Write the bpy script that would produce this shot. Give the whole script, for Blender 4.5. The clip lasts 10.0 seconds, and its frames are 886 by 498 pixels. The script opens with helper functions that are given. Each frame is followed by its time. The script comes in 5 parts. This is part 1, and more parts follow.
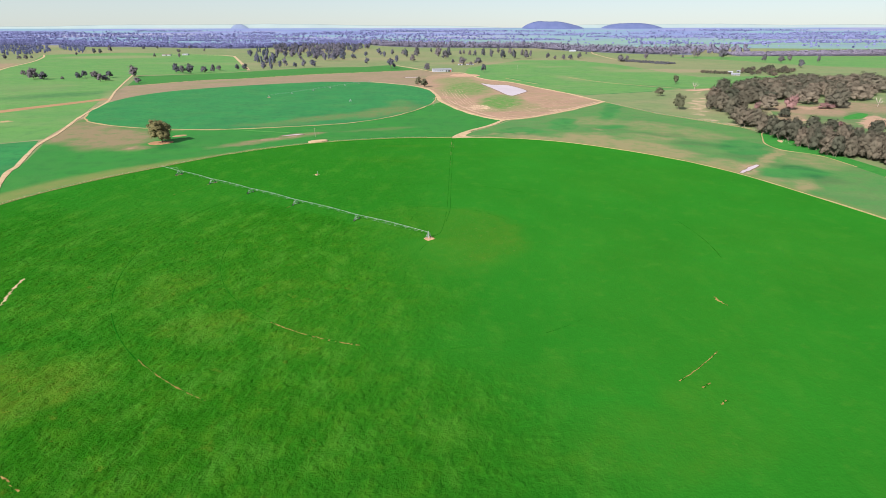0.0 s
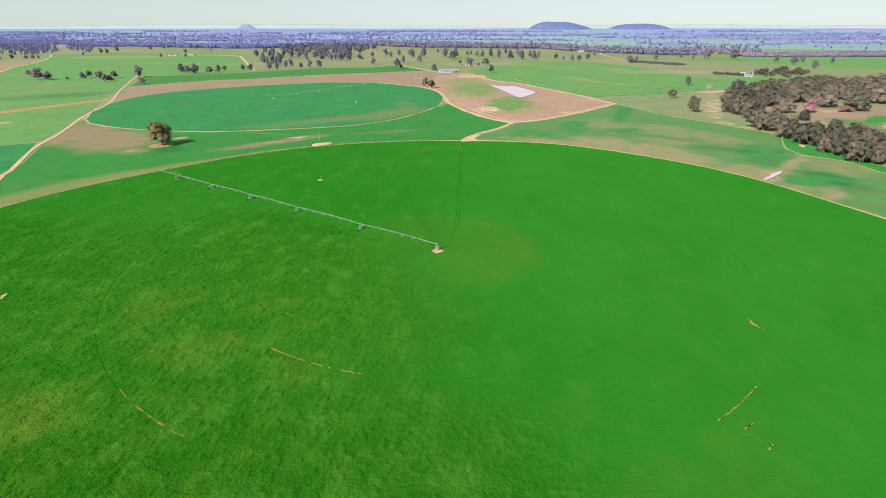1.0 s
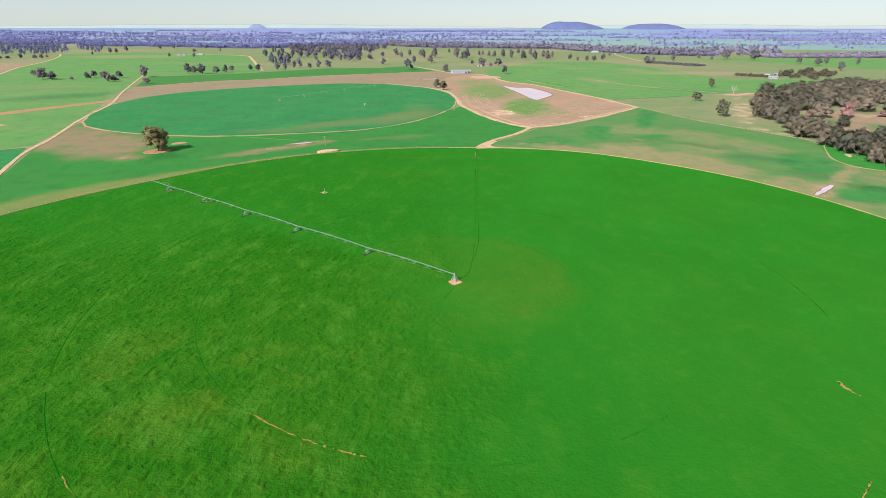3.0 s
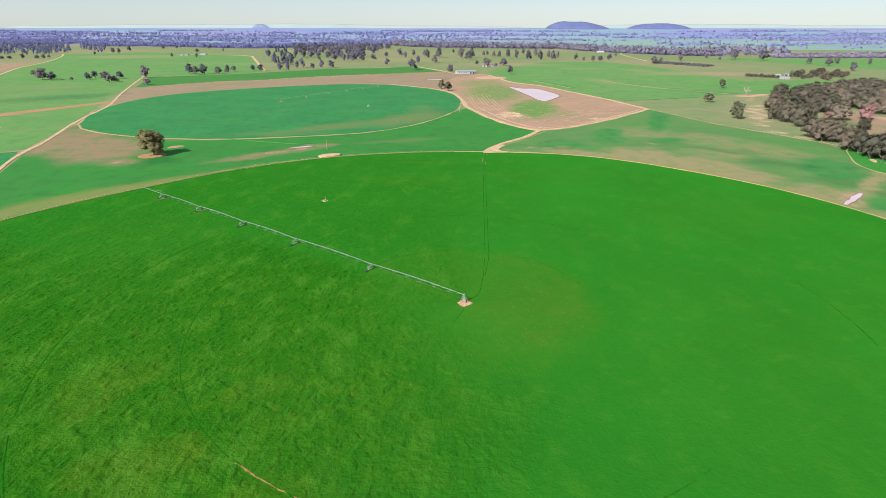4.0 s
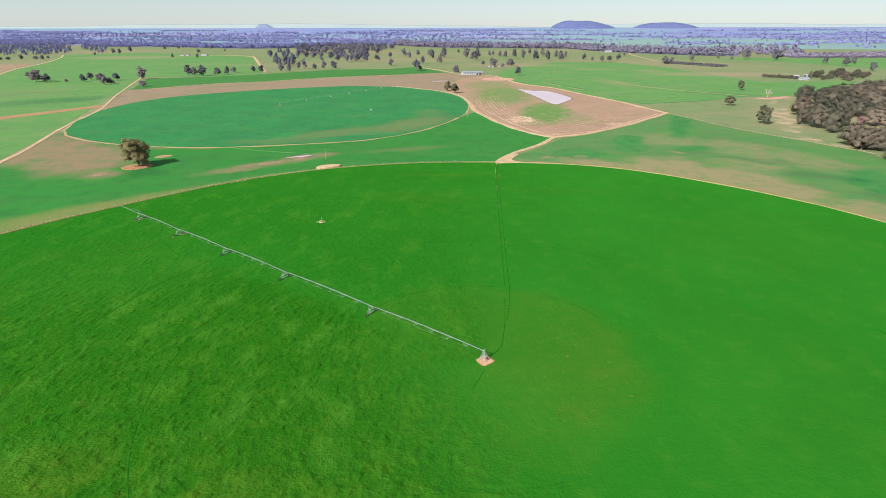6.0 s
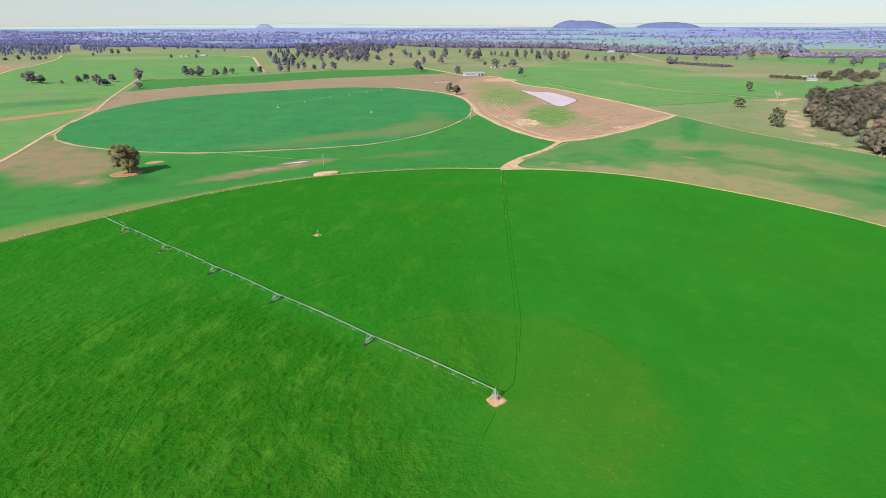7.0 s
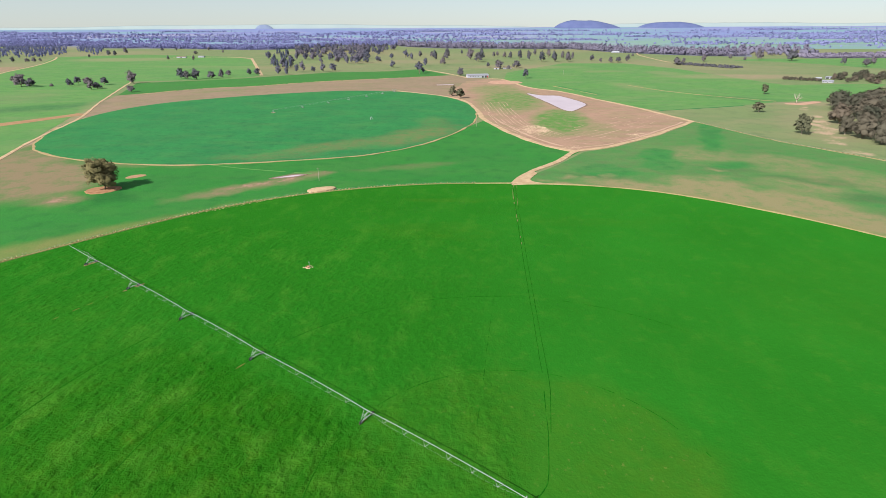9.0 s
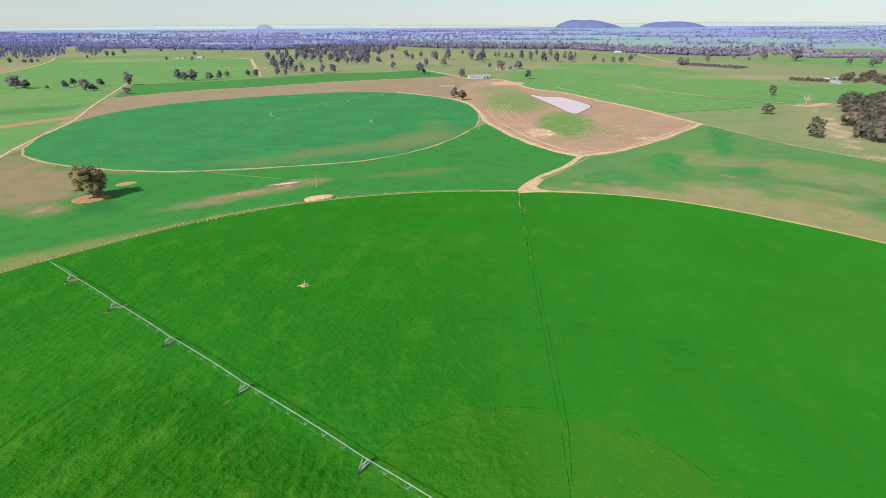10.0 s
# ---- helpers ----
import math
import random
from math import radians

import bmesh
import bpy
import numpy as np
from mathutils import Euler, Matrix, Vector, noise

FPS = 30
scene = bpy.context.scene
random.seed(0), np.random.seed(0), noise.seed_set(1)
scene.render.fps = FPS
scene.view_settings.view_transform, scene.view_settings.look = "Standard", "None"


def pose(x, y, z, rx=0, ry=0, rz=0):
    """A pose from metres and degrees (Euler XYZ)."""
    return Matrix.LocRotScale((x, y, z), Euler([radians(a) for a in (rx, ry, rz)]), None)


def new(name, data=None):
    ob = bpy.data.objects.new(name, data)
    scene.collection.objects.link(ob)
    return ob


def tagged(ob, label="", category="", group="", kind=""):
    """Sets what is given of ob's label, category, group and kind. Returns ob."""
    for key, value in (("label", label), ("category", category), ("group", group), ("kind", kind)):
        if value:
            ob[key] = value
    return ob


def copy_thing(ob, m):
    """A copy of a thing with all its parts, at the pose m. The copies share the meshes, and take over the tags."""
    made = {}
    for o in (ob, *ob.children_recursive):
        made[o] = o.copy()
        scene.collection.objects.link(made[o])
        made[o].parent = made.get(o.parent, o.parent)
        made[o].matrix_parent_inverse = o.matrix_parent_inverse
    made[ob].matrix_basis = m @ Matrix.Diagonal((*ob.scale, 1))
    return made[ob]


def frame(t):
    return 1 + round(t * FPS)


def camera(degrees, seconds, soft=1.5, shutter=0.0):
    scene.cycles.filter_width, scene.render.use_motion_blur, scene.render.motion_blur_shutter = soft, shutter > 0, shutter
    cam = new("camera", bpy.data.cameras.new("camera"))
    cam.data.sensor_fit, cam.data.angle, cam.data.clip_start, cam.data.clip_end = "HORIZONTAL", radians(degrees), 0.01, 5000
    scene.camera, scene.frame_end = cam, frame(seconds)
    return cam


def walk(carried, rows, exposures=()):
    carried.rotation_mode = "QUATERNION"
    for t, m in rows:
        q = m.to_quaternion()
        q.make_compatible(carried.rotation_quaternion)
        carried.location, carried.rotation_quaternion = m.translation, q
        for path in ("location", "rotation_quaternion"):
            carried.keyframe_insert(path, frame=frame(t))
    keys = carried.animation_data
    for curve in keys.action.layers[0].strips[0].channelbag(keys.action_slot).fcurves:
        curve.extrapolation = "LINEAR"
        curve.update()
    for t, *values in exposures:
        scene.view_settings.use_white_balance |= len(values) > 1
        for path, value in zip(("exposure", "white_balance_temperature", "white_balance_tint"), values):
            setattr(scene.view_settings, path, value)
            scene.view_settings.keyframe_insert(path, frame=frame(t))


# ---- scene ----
cam = camera(80.97, 10.0, 0.9)
# seconds, x, y, z, yaw, pitch, roll
PATH = [
    (0.0, 9.17, -276.37, 112.51, 0.183, -23.296, -0.082),
    (0.5, 8.08, -266.93, 112.11, 0.514, -23.266, -0.051),
    (1.0, 6.99, -257.46, 111.72, 0.831, -23.245, -0.020),
    (1.5, 5.87, -247.91, 111.35, 1.128, -23.234, 0.007),
    (2.0, 4.62, -238.18, 111.01, 1.407, -23.235, 0.026),
    (2.5, 3.23, -228.20, 110.71, 1.645, -23.243, 0.033),
    (4.0, -1.34, -197.26, 110.07, 2.242, -23.260, 0.011),
    (4.5, -2.91, -186.85, 109.95, 2.404, -23.263, -0.012),
    (5.0, -4.42, -176.41, 109.93, 2.519, -23.277, -0.052),
    (5.5, -5.89, -165.93, 110.00, 2.612, -23.292, -0.085),
    (7.0, -9.98, -134.54, 110.52, 2.781, -23.312, -0.164),
    (7.5, -11.36, -124.25, 110.77, 2.822, -23.314, -0.190),
    (8.0, -12.83, -114.12, 111.10, 2.857, -23.310, -0.217),
    (8.5, -14.29, -104.25, 111.47, 2.880, -23.308, -0.246),
    (9.0, -15.72, -94.67, 111.83, 2.898, -23.310, -0.278),
    (9.5, -17.14, -85.35, 112.16, 2.918, -23.317, -0.313),
    (10.0, -18.56, -76.17, 112.49, 2.953, -23.323, -0.351),
]
EXPOSURE = 1.2
walk(cam, [(t, pose(x, y, z, 90 + pitch, 0, yaw) @ pose(0, 0, 0, 0, 0, roll)) for t, x, y, z, yaw, pitch, roll in PATH],
     [(0.0, EXPOSURE, 6250, 10), (10.0, EXPOSURE - 0.1, 6250, 10)])

# ---- light ----
SUN_UP = radians(38)
SUN_FROM = Vector((-0.65, -0.76, 0)).normalized()
world = bpy.data.worlds.new("sky")
scene.world = world
world.use_nodes = True
wn = world.node_tree
sky = wn.nodes.new("ShaderNodeTexSky")
sky.sky_type = "NISHITA"
sky.sun_disc = False
sky.sun_elevation = SUN_UP
sky.sun_rotation = math.atan2(SUN_FROM.x, SUN_FROM.y)
sky.air_density, sky.dust_density, sky.ozone_density = 1.0, 0.15, 2.0
tint = wn.nodes.new("ShaderNodeMix")
tint.data_type, tint.blend_type = "RGBA", "MULTIPLY"
tint.inputs["Factor"].default_value = 1.0
tint.inputs[7].default_value = (0.84, 0.93, 1.18, 1.0)
wn.links.new(sky.outputs[0], tint.inputs[6])
haze = wn.nodes.new("ShaderNodeMix")
haze.data_type = "RGBA"
haze.inputs["Factor"].default_value = 0.6
haze.inputs[7].default_value = (6.15, 6.6, 6.1, 1.0)
wn.links.new(tint.outputs[2], haze.inputs[6])
wn.links.new(haze.outputs[2], wn.nodes["Background"].inputs[0])
wn.nodes["Background"].inputs[1].default_value = 0.05
sun = new("sun", bpy.data.lights.new("sun", "SUN"))
sun.data.energy, sun.data.angle, sun.data.color = 4.1, radians(0.6), (1.0, 0.95, 0.88)
sun_way = Vector((-SUN_FROM.x * math.cos(SUN_UP), -SUN_FROM.y * math.cos(SUN_UP), -math.sin(SUN_UP)))
sun.matrix_world = Matrix.Translation((0, -200, 400)) @ sun_way.to_track_quat("-Z", "Y").to_matrix().to_4x4()

# ---- materials ----


class Nodes:
    """A material's node tree, with short calls for the few kinds of node used here."""

    def __init__(self, name, roughness=0.8, metallic=0.0, specular=0.3):
        self.m = bpy.data.materials.new(name)
        self.m.use_nodes = True
        self.t = self.m.node_tree
        self.b = self.t.nodes["Principled BSDF"]
        self.b.inputs["Roughness"].default_value = roughness
        self.b.inputs["Metallic"].default_value = metallic
        self.b.inputs["Specular IOR Level"].default_value = specular
        self.place = self.t.nodes.new("ShaderNodeNewGeometry").outputs["Position"]

    def link(self, a, socket):
        if hasattr(a, "is_output"):
            self.t.links.new(a, socket)
        else:
            socket.default_value = a

    def noise(self, size, detail=3.0, rough=0.55, stretch=(1, 1, 1), turn=0.0, warp=0.0):
        mp = self.t.nodes.new("ShaderNodeMapping")
        mp.inputs["Scale"].default_value = stretch
        mp.inputs["Rotation"].default_value = (0, 0, radians(turn))
        self.t.links.new(self.place, mp.inputs["Vector"])
        n = self.t.nodes.new("ShaderNodeTexNoise")
        n.inputs["Scale"].default_value = 1.0 / size
        n.inputs["Detail"].default_value = detail
        n.inputs["Roughness"].default_value = rough
        n.inputs["Distortion"].default_value = warp
        self.t.links.new(mp.outputs[0], n.inputs["Vector"])
        return n.outputs["Fac"]

    def attr(self, name):
        a = self.t.nodes.new("ShaderNodeAttribute")
        a.attribute_name = name
        return a.outputs["Fac"]

    def fit(self, v, lo, hi, a=0.0, b=1.0):
        r = self.t.nodes.new("ShaderNodeMapRange")
        r.inputs["From Min"].default_value, r.inputs["From Max"].default_value = lo, hi
        r.inputs["To Min"].default_value, r.inputs["To Max"].default_value = a, b
        self.link(v, r.inputs["Value"])
        return r.outputs["Result"]

    def calc(self, how, a, b=0.0, c=0.0):
        n = self.t.nodes.new("ShaderNodeMath")
        n.operation = how
        for v, s in zip((a, b, c), n.inputs):
            self.link(v, s)
        return n.outputs[0]

    def mix(self, k, a, b, how="MIX"):
        n = self.t.nodes.new("ShaderNodeMix")
        n.data_type, n.blend_type = "RGBA", how
        self.link(k, n.inputs["Factor"])
        for v, s in ((a, n.inputs[6]), (b, n.inputs[7])):
            self.link((*v, 1.0) if isinstance(v, tuple) else v, s)
        return n.outputs[2]

    def random(self):
        return self.t.nodes.new("ShaderNodeObjectInfo").outputs["Random"]

    def island(self):
        return self.t.nodes["Geometry"].outputs["Random Per Island"]

    def bump(self, height, strength, distance):
        n = self.t.nodes.new("ShaderNodeBump")
        n.inputs["Strength"].default_value, n.inputs["Distance"].default_value = strength, distance
        self.link(height, n.inputs["Height"])
        self.t.links.new(n.outputs[0], self.b.inputs["Normal"])

    def done(self, colour):
        self.link((*colour, 1.0) if isinstance(colour, tuple) else colour, self.b.inputs["Base Color"])
        return self.m


def land(name, lush, dark, dry, soil, patch=40.0, grain=1.6, relief=0.5, mottle=0.3, turn=0.0):
    """Grass or crop: lush and dark green, thinning to dry grass and bare soil where the sheet's attributes say so."""
    n = Nodes(name, 0.9, 0.0, 0.12)
    fine, mid, wide = n.noise(grain, 4, 0.65), n.noise(patch * 0.22, 3, 0.6), n.noise(patch, 3, 0.5)
    tone = n.calc("ADD", n.calc("MULTIPLY", n.fit(fine, 0.32, 0.68), 0.55), n.calc("MULTIPLY", n.fit(wide, 0.3, 0.7), 0.45))
    colour = n.mix(tone, dark, lush)
    colour = n.mix(n.fit(n.noise(patch * 0.5, 4, 0.62, (0.45, 1, 1), turn), 0.45, 0.7, 0, mottle), colour, dry)
    colour = n.mix(n.fit(mid, 0.5, 0.68, 0, 0.6), colour, tuple(v * 0.85 for v in dark))
    colour = n.mix(n.calc("MULTIPLY", n.attr("deep"), n.fit(mid, 0.2, 0.6, 0.5, 1.0)), colour, (dark[0] * 0.45, dark[1] * 0.62, dark[2] * 0.7))
    k = n.calc("MULTIPLY", n.attr("dry"), n.fit(mid, 0.25, 0.7, 0.35, 1.25))
    k = n.calc("MULTIPLY", k, n.fit(fine, 0.2, 0.8, 0.7, 1.2))
    colour = n.mix(n.calc("MINIMUM", k, 1.0), colour, dry)
    colour = n.mix(n.calc("MULTIPLY", n.attr("straw"), n.fit(mid, 0.25, 0.7, 0.6, 1.1)), colour, (0.165, 0.155, 0.05))
    s = n.calc("ADD", n.attr("soil"), n.fit(mid, 0.3, 0.7, -0.35, 0.35))
    s = n.calc("ADD", s, n.fit(fine, 0.3, 0.7, -0.2, 0.2))
    colour = n.mix(n.fit(s, 0.5, 0.85), colour, soil)
    n.bump(fine, relief, grain * 0.35)
    return n.done(colour)


def earth(name, colour, pale, patch=12.0, grain=0.8, streak=0.0, turn=0.0):
    n = Nodes(name, 0.95, 0.0, 0.15)
    fine, mid = n.noise(grain, 4, 0.65), n.noise(patch, 3, 0.55)
    c = n.mix(n.fit(mid, 0.3, 0.7), colour, pale)
    if streak:
        c = n.mix(n.fit(n.noise(4.0, 2, 0.5, (1, 0.03, 1), turn), 0.45, 0.7, 0, streak), c, pale)
    c = n.mix(n.fit(fine, 0.3, 0.7, 0, 0.3), c, tuple(v * 0.6 for v in colour))
    n.bump(fine, 0.4, 0.2)
    return n.done(c)


def plain(name, colour, roughness=0.6, metallic=0.0, grain=0.5, wear=0.25):
    n = Nodes(name, roughness, metallic, 0.4)
    fine = n.noise(grain, 4, 0.6)
    return n.done(n.mix(n.fit(fine, 0.35, 0.75, 0, wear), colour, tuple(v * 0.55 for v in colour)))


def leaves(name, light, dark, tint, thin=0.25, patch=3.5):
    """Foliage: colour by spray, by tree and in soft patches; thin leaves let part of the light through."""
    n = Nodes(name, 0.9, 0.0, 0.05)
    c = n.mix(n.fit(n.island(), 0, 1, 0.5, 0.75), dark, light)
    c = n.mix(n.fit(n.random(), 0, 1, 0, 0.8), c, tint)
    c = n.mix(n.fit(n.noise(patch, 2), 0.35, 0.7, 0, 0.3), c, tuple(v * 0.6 for v in dark))
    c = n.mix(n.fit(n.random(), 0.25, 0.75, 0.4, 0.0), c, tuple(v * 0.55 for v in dark))
    m = n.done(c)
    through_leaf, both = n.t.nodes.new("ShaderNodeBsdfTranslucent"), n.t.nodes.new("ShaderNodeMixShader")
    both.inputs[0].default_value = thin
    n.t.links.new(c, through_leaf.inputs["Color"])
    n.t.links.new(n.b.outputs[0], both.inputs[1])
    n.t.links.new(through_leaf.outputs[0], both.inputs[2])
    n.t.links.new(both.outputs[0], n.t.nodes["Material Output"].inputs["Surface"])
    return m


def crop_material(name):
    """Close-grown lucerne: leafy mottle, blotches and thin yellowish growth, stronger where the sheet is rough."""
    n = Nodes(name, 0.95, 0.0, 0.02)
    leaf, tuft, blotch, cloud = n.noise(0.9, 3, 0.7), n.noise(2.6, 4, 0.7), n.noise(9.0, 4, 0.62), n.noise(55.0, 3, 0.5)
    rough, dry = n.attr("rough"), n.attr("dry")
    c = n.mix(n.fit(cloud, 0.3, 0.7), (0.0150, 0.117, 0.0085), (0.0178, 0.136, 0.0105))
    # Rank growth is deeper green, and darkened further for shadow between stems.
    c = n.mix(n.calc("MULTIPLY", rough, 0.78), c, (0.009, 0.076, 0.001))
    # Hollows of the bump noises are darkened, in place of shade between leaves.
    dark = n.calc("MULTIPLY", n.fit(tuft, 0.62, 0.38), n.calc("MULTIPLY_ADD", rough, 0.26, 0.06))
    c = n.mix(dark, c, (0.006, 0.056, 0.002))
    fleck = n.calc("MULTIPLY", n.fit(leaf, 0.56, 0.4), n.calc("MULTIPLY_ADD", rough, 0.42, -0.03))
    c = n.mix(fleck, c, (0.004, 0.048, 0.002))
    pale = n.calc("MULTIPLY", n.fit(blotch, 0.47, 0.68), n.calc("MULTIPLY", dry, n.calc("MULTIPLY_ADD", rough, 1.1, 0.2)))
    c = n.mix(n.calc("MINIMUM", pale, 1.0), c, (0.050, 0.130, 0.007))
    wide = n.calc("MULTIPLY", n.fit(n.noise(13.0, 4, 0.62, (1, 0.6, 1), 20), 0.5, 0.7), n.calc("MULTIPLY_ADD", rough, 0.5, 0.08))
    c = n.mix(wide, c, (0.050, 0.150, 0.014))
    sprig = n.calc("MULTIPLY", n.fit(n.noise(1.6, 3, 0.65), 0.54, 0.7), n.calc("MULTIPLY_ADD", rough, 0.24, -0.02))
    c = n.mix(sprig, c, (0.040, 0.170, 0.012))
    tan = n.calc("MULTIPLY", n.fit(n.noise(11.0, 5, 0.7), 0.63, 0.72), n.fit(n.calc("MULTIPLY", dry, rough), 0.12, 0.5, 0, 0.55))
    c = n.mix(tan, c, (0.125, 0.115, 0.014))
    thin = n.calc("MULTIPLY", dry, n.fit(n.noise(22.0, 5, 0.66), 0.3, 0.7, 0.4, 0.9))
    c = n.mix(n.calc("MULTIPLY", thin, 0.8), c, (0.042, 0.106, 0.008))
    brown = n.calc("MULTIPLY", n.fit(dry, 0.45, 0.85, 0, 0.24), n.fit(n.noise(14.0, 4, 0.6), 0.3, 0.7))
    c = n.mix(brown, c, (0.13, 0.10, 0.012))
    specks = n.calc("MULTIPLY", n.fit(n.noise(2.4, 5, 0.72), 0.6, 0.7), n.fit(dry, 0.28, 0.6, 0, 0.3))
    c = n.mix(specks, c, (0.20, 0.18, 0.05))
    flecks = n.calc("MULTIPLY", n.fit(n.noise(7.0, 5, 0.68, (0.7, 1, 1), 30), 0.56, 0.7), 0.24)
    c = n.mix(flecks, c, (0.05, 0.15, 0.014))
    bare = n.calc("MULTIPLY", n.fit(n.noise(3.2, 5, 0.65), 0.68, 0.76), n.fit(n.calc("MULTIPLY", dry, rough), 0.25, 0.6))
    c = n.mix(n.calc("MULTIPLY", bare, 0.6), c, (0.26, 0.16, 0.03))
    n.b.inputs["Sheen Weight"].default_value, n.b.inputs["Sheen Roughness"].default_value = 0.115, 0.32
    n.b.inputs["Sheen Tint"].default_value = (0.14, 1.0, 0.04, 1.0)
    n.bump(n.calc("MULTIPLY_ADD", tuft, n.calc("MULTIPLY_ADD", rough, 0.7, 0.08), n.calc("MULTIPLY", leaf, n.calc("MULTIPLY_ADD", rough, 0.75, 0.1))), 0.8, 1.1)
    return n.done(c)


def crop_press(name):
    """Stems pressed flat: dark green with a few torn pale ones."""
    n = Nodes(name, 1.0, 0.0, 0.0)
    c = n.mix(n.fit(n.noise(1.2, 3, 0.7), 0.42, 0.62), (0.006, 0.062, 0.003), (0.011, 0.105, 0.005))
    return n.done(n.mix(n.fit(n.noise(0.8, 2), 0.66, 0.72, 0, 0.6), c, (0.10, 0.14, 0.03)))


SOIL = (0.34, 0.22, 0.12)
M_GROUND = land("pasture", (0.142, 0.180, 0.070), (0.110, 0.150, 0.064), (0.255, 0.178, 0.118), (0.33, 0.235, 0.155), 90, 2.5, 0.3)
M_CROP = crop_material("lucerne_crop")
# The second circle's blue cast is haze put into the crop colour.
M_CROP_FAR = land("young_crop", (0.027, 0.175, 0.042), (0.012, 0.110, 0.034), (0.135, 0.13, 0.05), SOIL, 48, 2.5, 0.4, 0.14, 20)
M_LIME = land("bright_pasture", (0.092, 0.205, 0.046), (0.064, 0.162, 0.048), (0.20, 0.18, 0.095), SOIL, 80, 3.0, 0.3)
M_GREEN = land("green_pasture", (0.026, 0.157, 0.020), (0.020, 0.118, 0.022), (0.175, 0.132, 0.074), (0.27, 0.165, 0.115), 70, 2.2, 0.4, 0.07)
M_PADDOCK = land("worn_paddock", (0.036, 0.165, 0.032), (0.028, 0.128, 0.032), (0.185, 0.162, 0.078), (0.28, 0.18, 0.12), 60, 2.2, 0.4, 0.22)
M_CLEARING = land("creek_clearing", (0.090, 0.150, 0.048), (0.070, 0.120, 0.046), (0.225, 0.150, 0.100), (0.31, 0.195, 0.135), 40, 2.0, 0.4, 0.35)
M_FRESH = land("fresh_grass", (0.035, 0.185, 0.025), (0.022, 0.135, 0.02), (0.14, 0.16, 0.06), (0.25, 0.155, 0.105), 30, 1.6, 0.4, 0.1)
M_BAND = land("stubble", (0.235, 0.16, 0.108), (0.18, 0.135, 0.088), (0.07, 0.15, 0.03), (0.30, 0.20, 0.115), 60, 2.6, 0.3)
M_BARE = land("bare_paddock", (0.305, 0.188, 0.130), (0.235, 0.148, 0.102), (0.075, 0.165, 0.035), (0.46, 0.325, 0.215), 50, 2.2, 0.4)
M_ROAD = earth("sandy_track", (0.31, 0.21, 0.118), (0.47, 0.335, 0.21), 7.0)
M_EDGE = earth("worn_edge", (0.26, 0.19, 0.085), (0.36, 0.255, 0.14), 6.0, 1.0)
M_RIM = earth("sandy_rim", (0.25, 0.20, 0.08), (0.37, 0.29, 0.14), 5.0, 0.8)
M_RIM_WORN = earth("worn_rim", (0.18, 0.155, 0.055), (0.26, 0.205, 0.085), 4.0, 0.8)
M_RED = earth("red_track", (0.25, 0.14, 0.07), (0.31, 0.19, 0.10))
M_FURROW = earth("dry_furrow", (0.345, 0.222, 0.155), (0.40, 0.268, 0.19), 14.0, 1.0)
M_PINK = earth("pink_clay", (0.36, 0.20, 0.135), (0.42, 0.26, 0.185), 9.0, 1.2)
M_CLAY = earth("red_clay", (0.24, 0.115, 0.055), (0.36, 0.20, 0.11), 4.0, 0.7)
M_MUD = earth("bare_clay", (0.26, 0.145, 0.08), (0.36, 0.22, 0.13), 3.0, 0.5)
M_SAND = earth("pale_clay", (0.42, 0.30, 0.19), (0.52, 0.40, 0.27), 3.0, 0.6)
M_RUT = earth("wheel_rut_clay", (0.15, 0.09, 0.02), (0.35, 0.23, 0.08), 1.0, 0.4)
M_BANK = earth("damp_clay", (0.15, 0.10, 0.075), (0.22, 0.15, 0.115), 4.0, 0.6)
M_PRESS = crop_press("flattened_crop")
M_STEEL = plain("galvanised_steel", (0.27, 0.288, 0.284), 0.55, 0.0)
M_TYRE = plain("tyre_rubber", (0.03, 0.027, 0.025), 0.9)
M_CONCRETE = earth("concrete_pad", (0.34, 0.195, 0.11), (0.47, 0.29, 0.18), 1.4, 0.4)
M_TIMBER = plain("weathered_timber", (0.17, 0.13, 0.09), 0.85)
M_WHITE = plain("white_sheeting", (0.36, 0.36, 0.40), 0.5, 0.0, 2.0, 0.25)
M_ROOF = plain("zinc_roof", (0.27, 0.265, 0.31), 0.45, 0.2, 3.0, 0.2)
M_DARK = plain("dark_panel", (0.05, 0.05, 0.055), 0.8)
M_REDPAINT = plain("red_paint", (0.35, 0.05, 0.04), 0.5)
M_ORANGE = plain("orange_paint", (0.5, 0.2, 0.06), 0.6)
M_BARK = plain("gum_bark", (0.20, 0.16, 0.12), 0.9, 0.0, 0.7, 0.5)
M_PALEBARK = plain("bleached_wood", (0.36, 0.31, 0.25), 0.9, 0.0, 0.7, 0.3)
M_LEAF = leaves("gum_leaves", (0.225, 0.212, 0.09), (0.10, 0.102, 0.045), (0.19, 0.155, 0.078))
M_LEAF_RIVER = leaves("river_gum_leaves", (0.132, 0.128, 0.088), (0.066, 0.072, 0.054), (0.170, 0.128, 0.098))
# River gum colours again, lightened for the haze over the rear woods.
M_LEAF_REAR = leaves("hazed_rear_leaves", (0.185, 0.168, 0.118), (0.108, 0.104, 0.082), (0.215, 0.168, 0.128))
M_LEAF_PADDOCK = leaves("paddock_gum_leaves", (0.20, 0.20, 0.115), (0.085, 0.094, 0.06), (0.19, 0.155, 0.105))
M_LEAF_RED = leaves("leafless_twigs", (0.30, 0.18, 0.165), (0.18, 0.105, 0.10), (0.27, 0.15, 0.145))
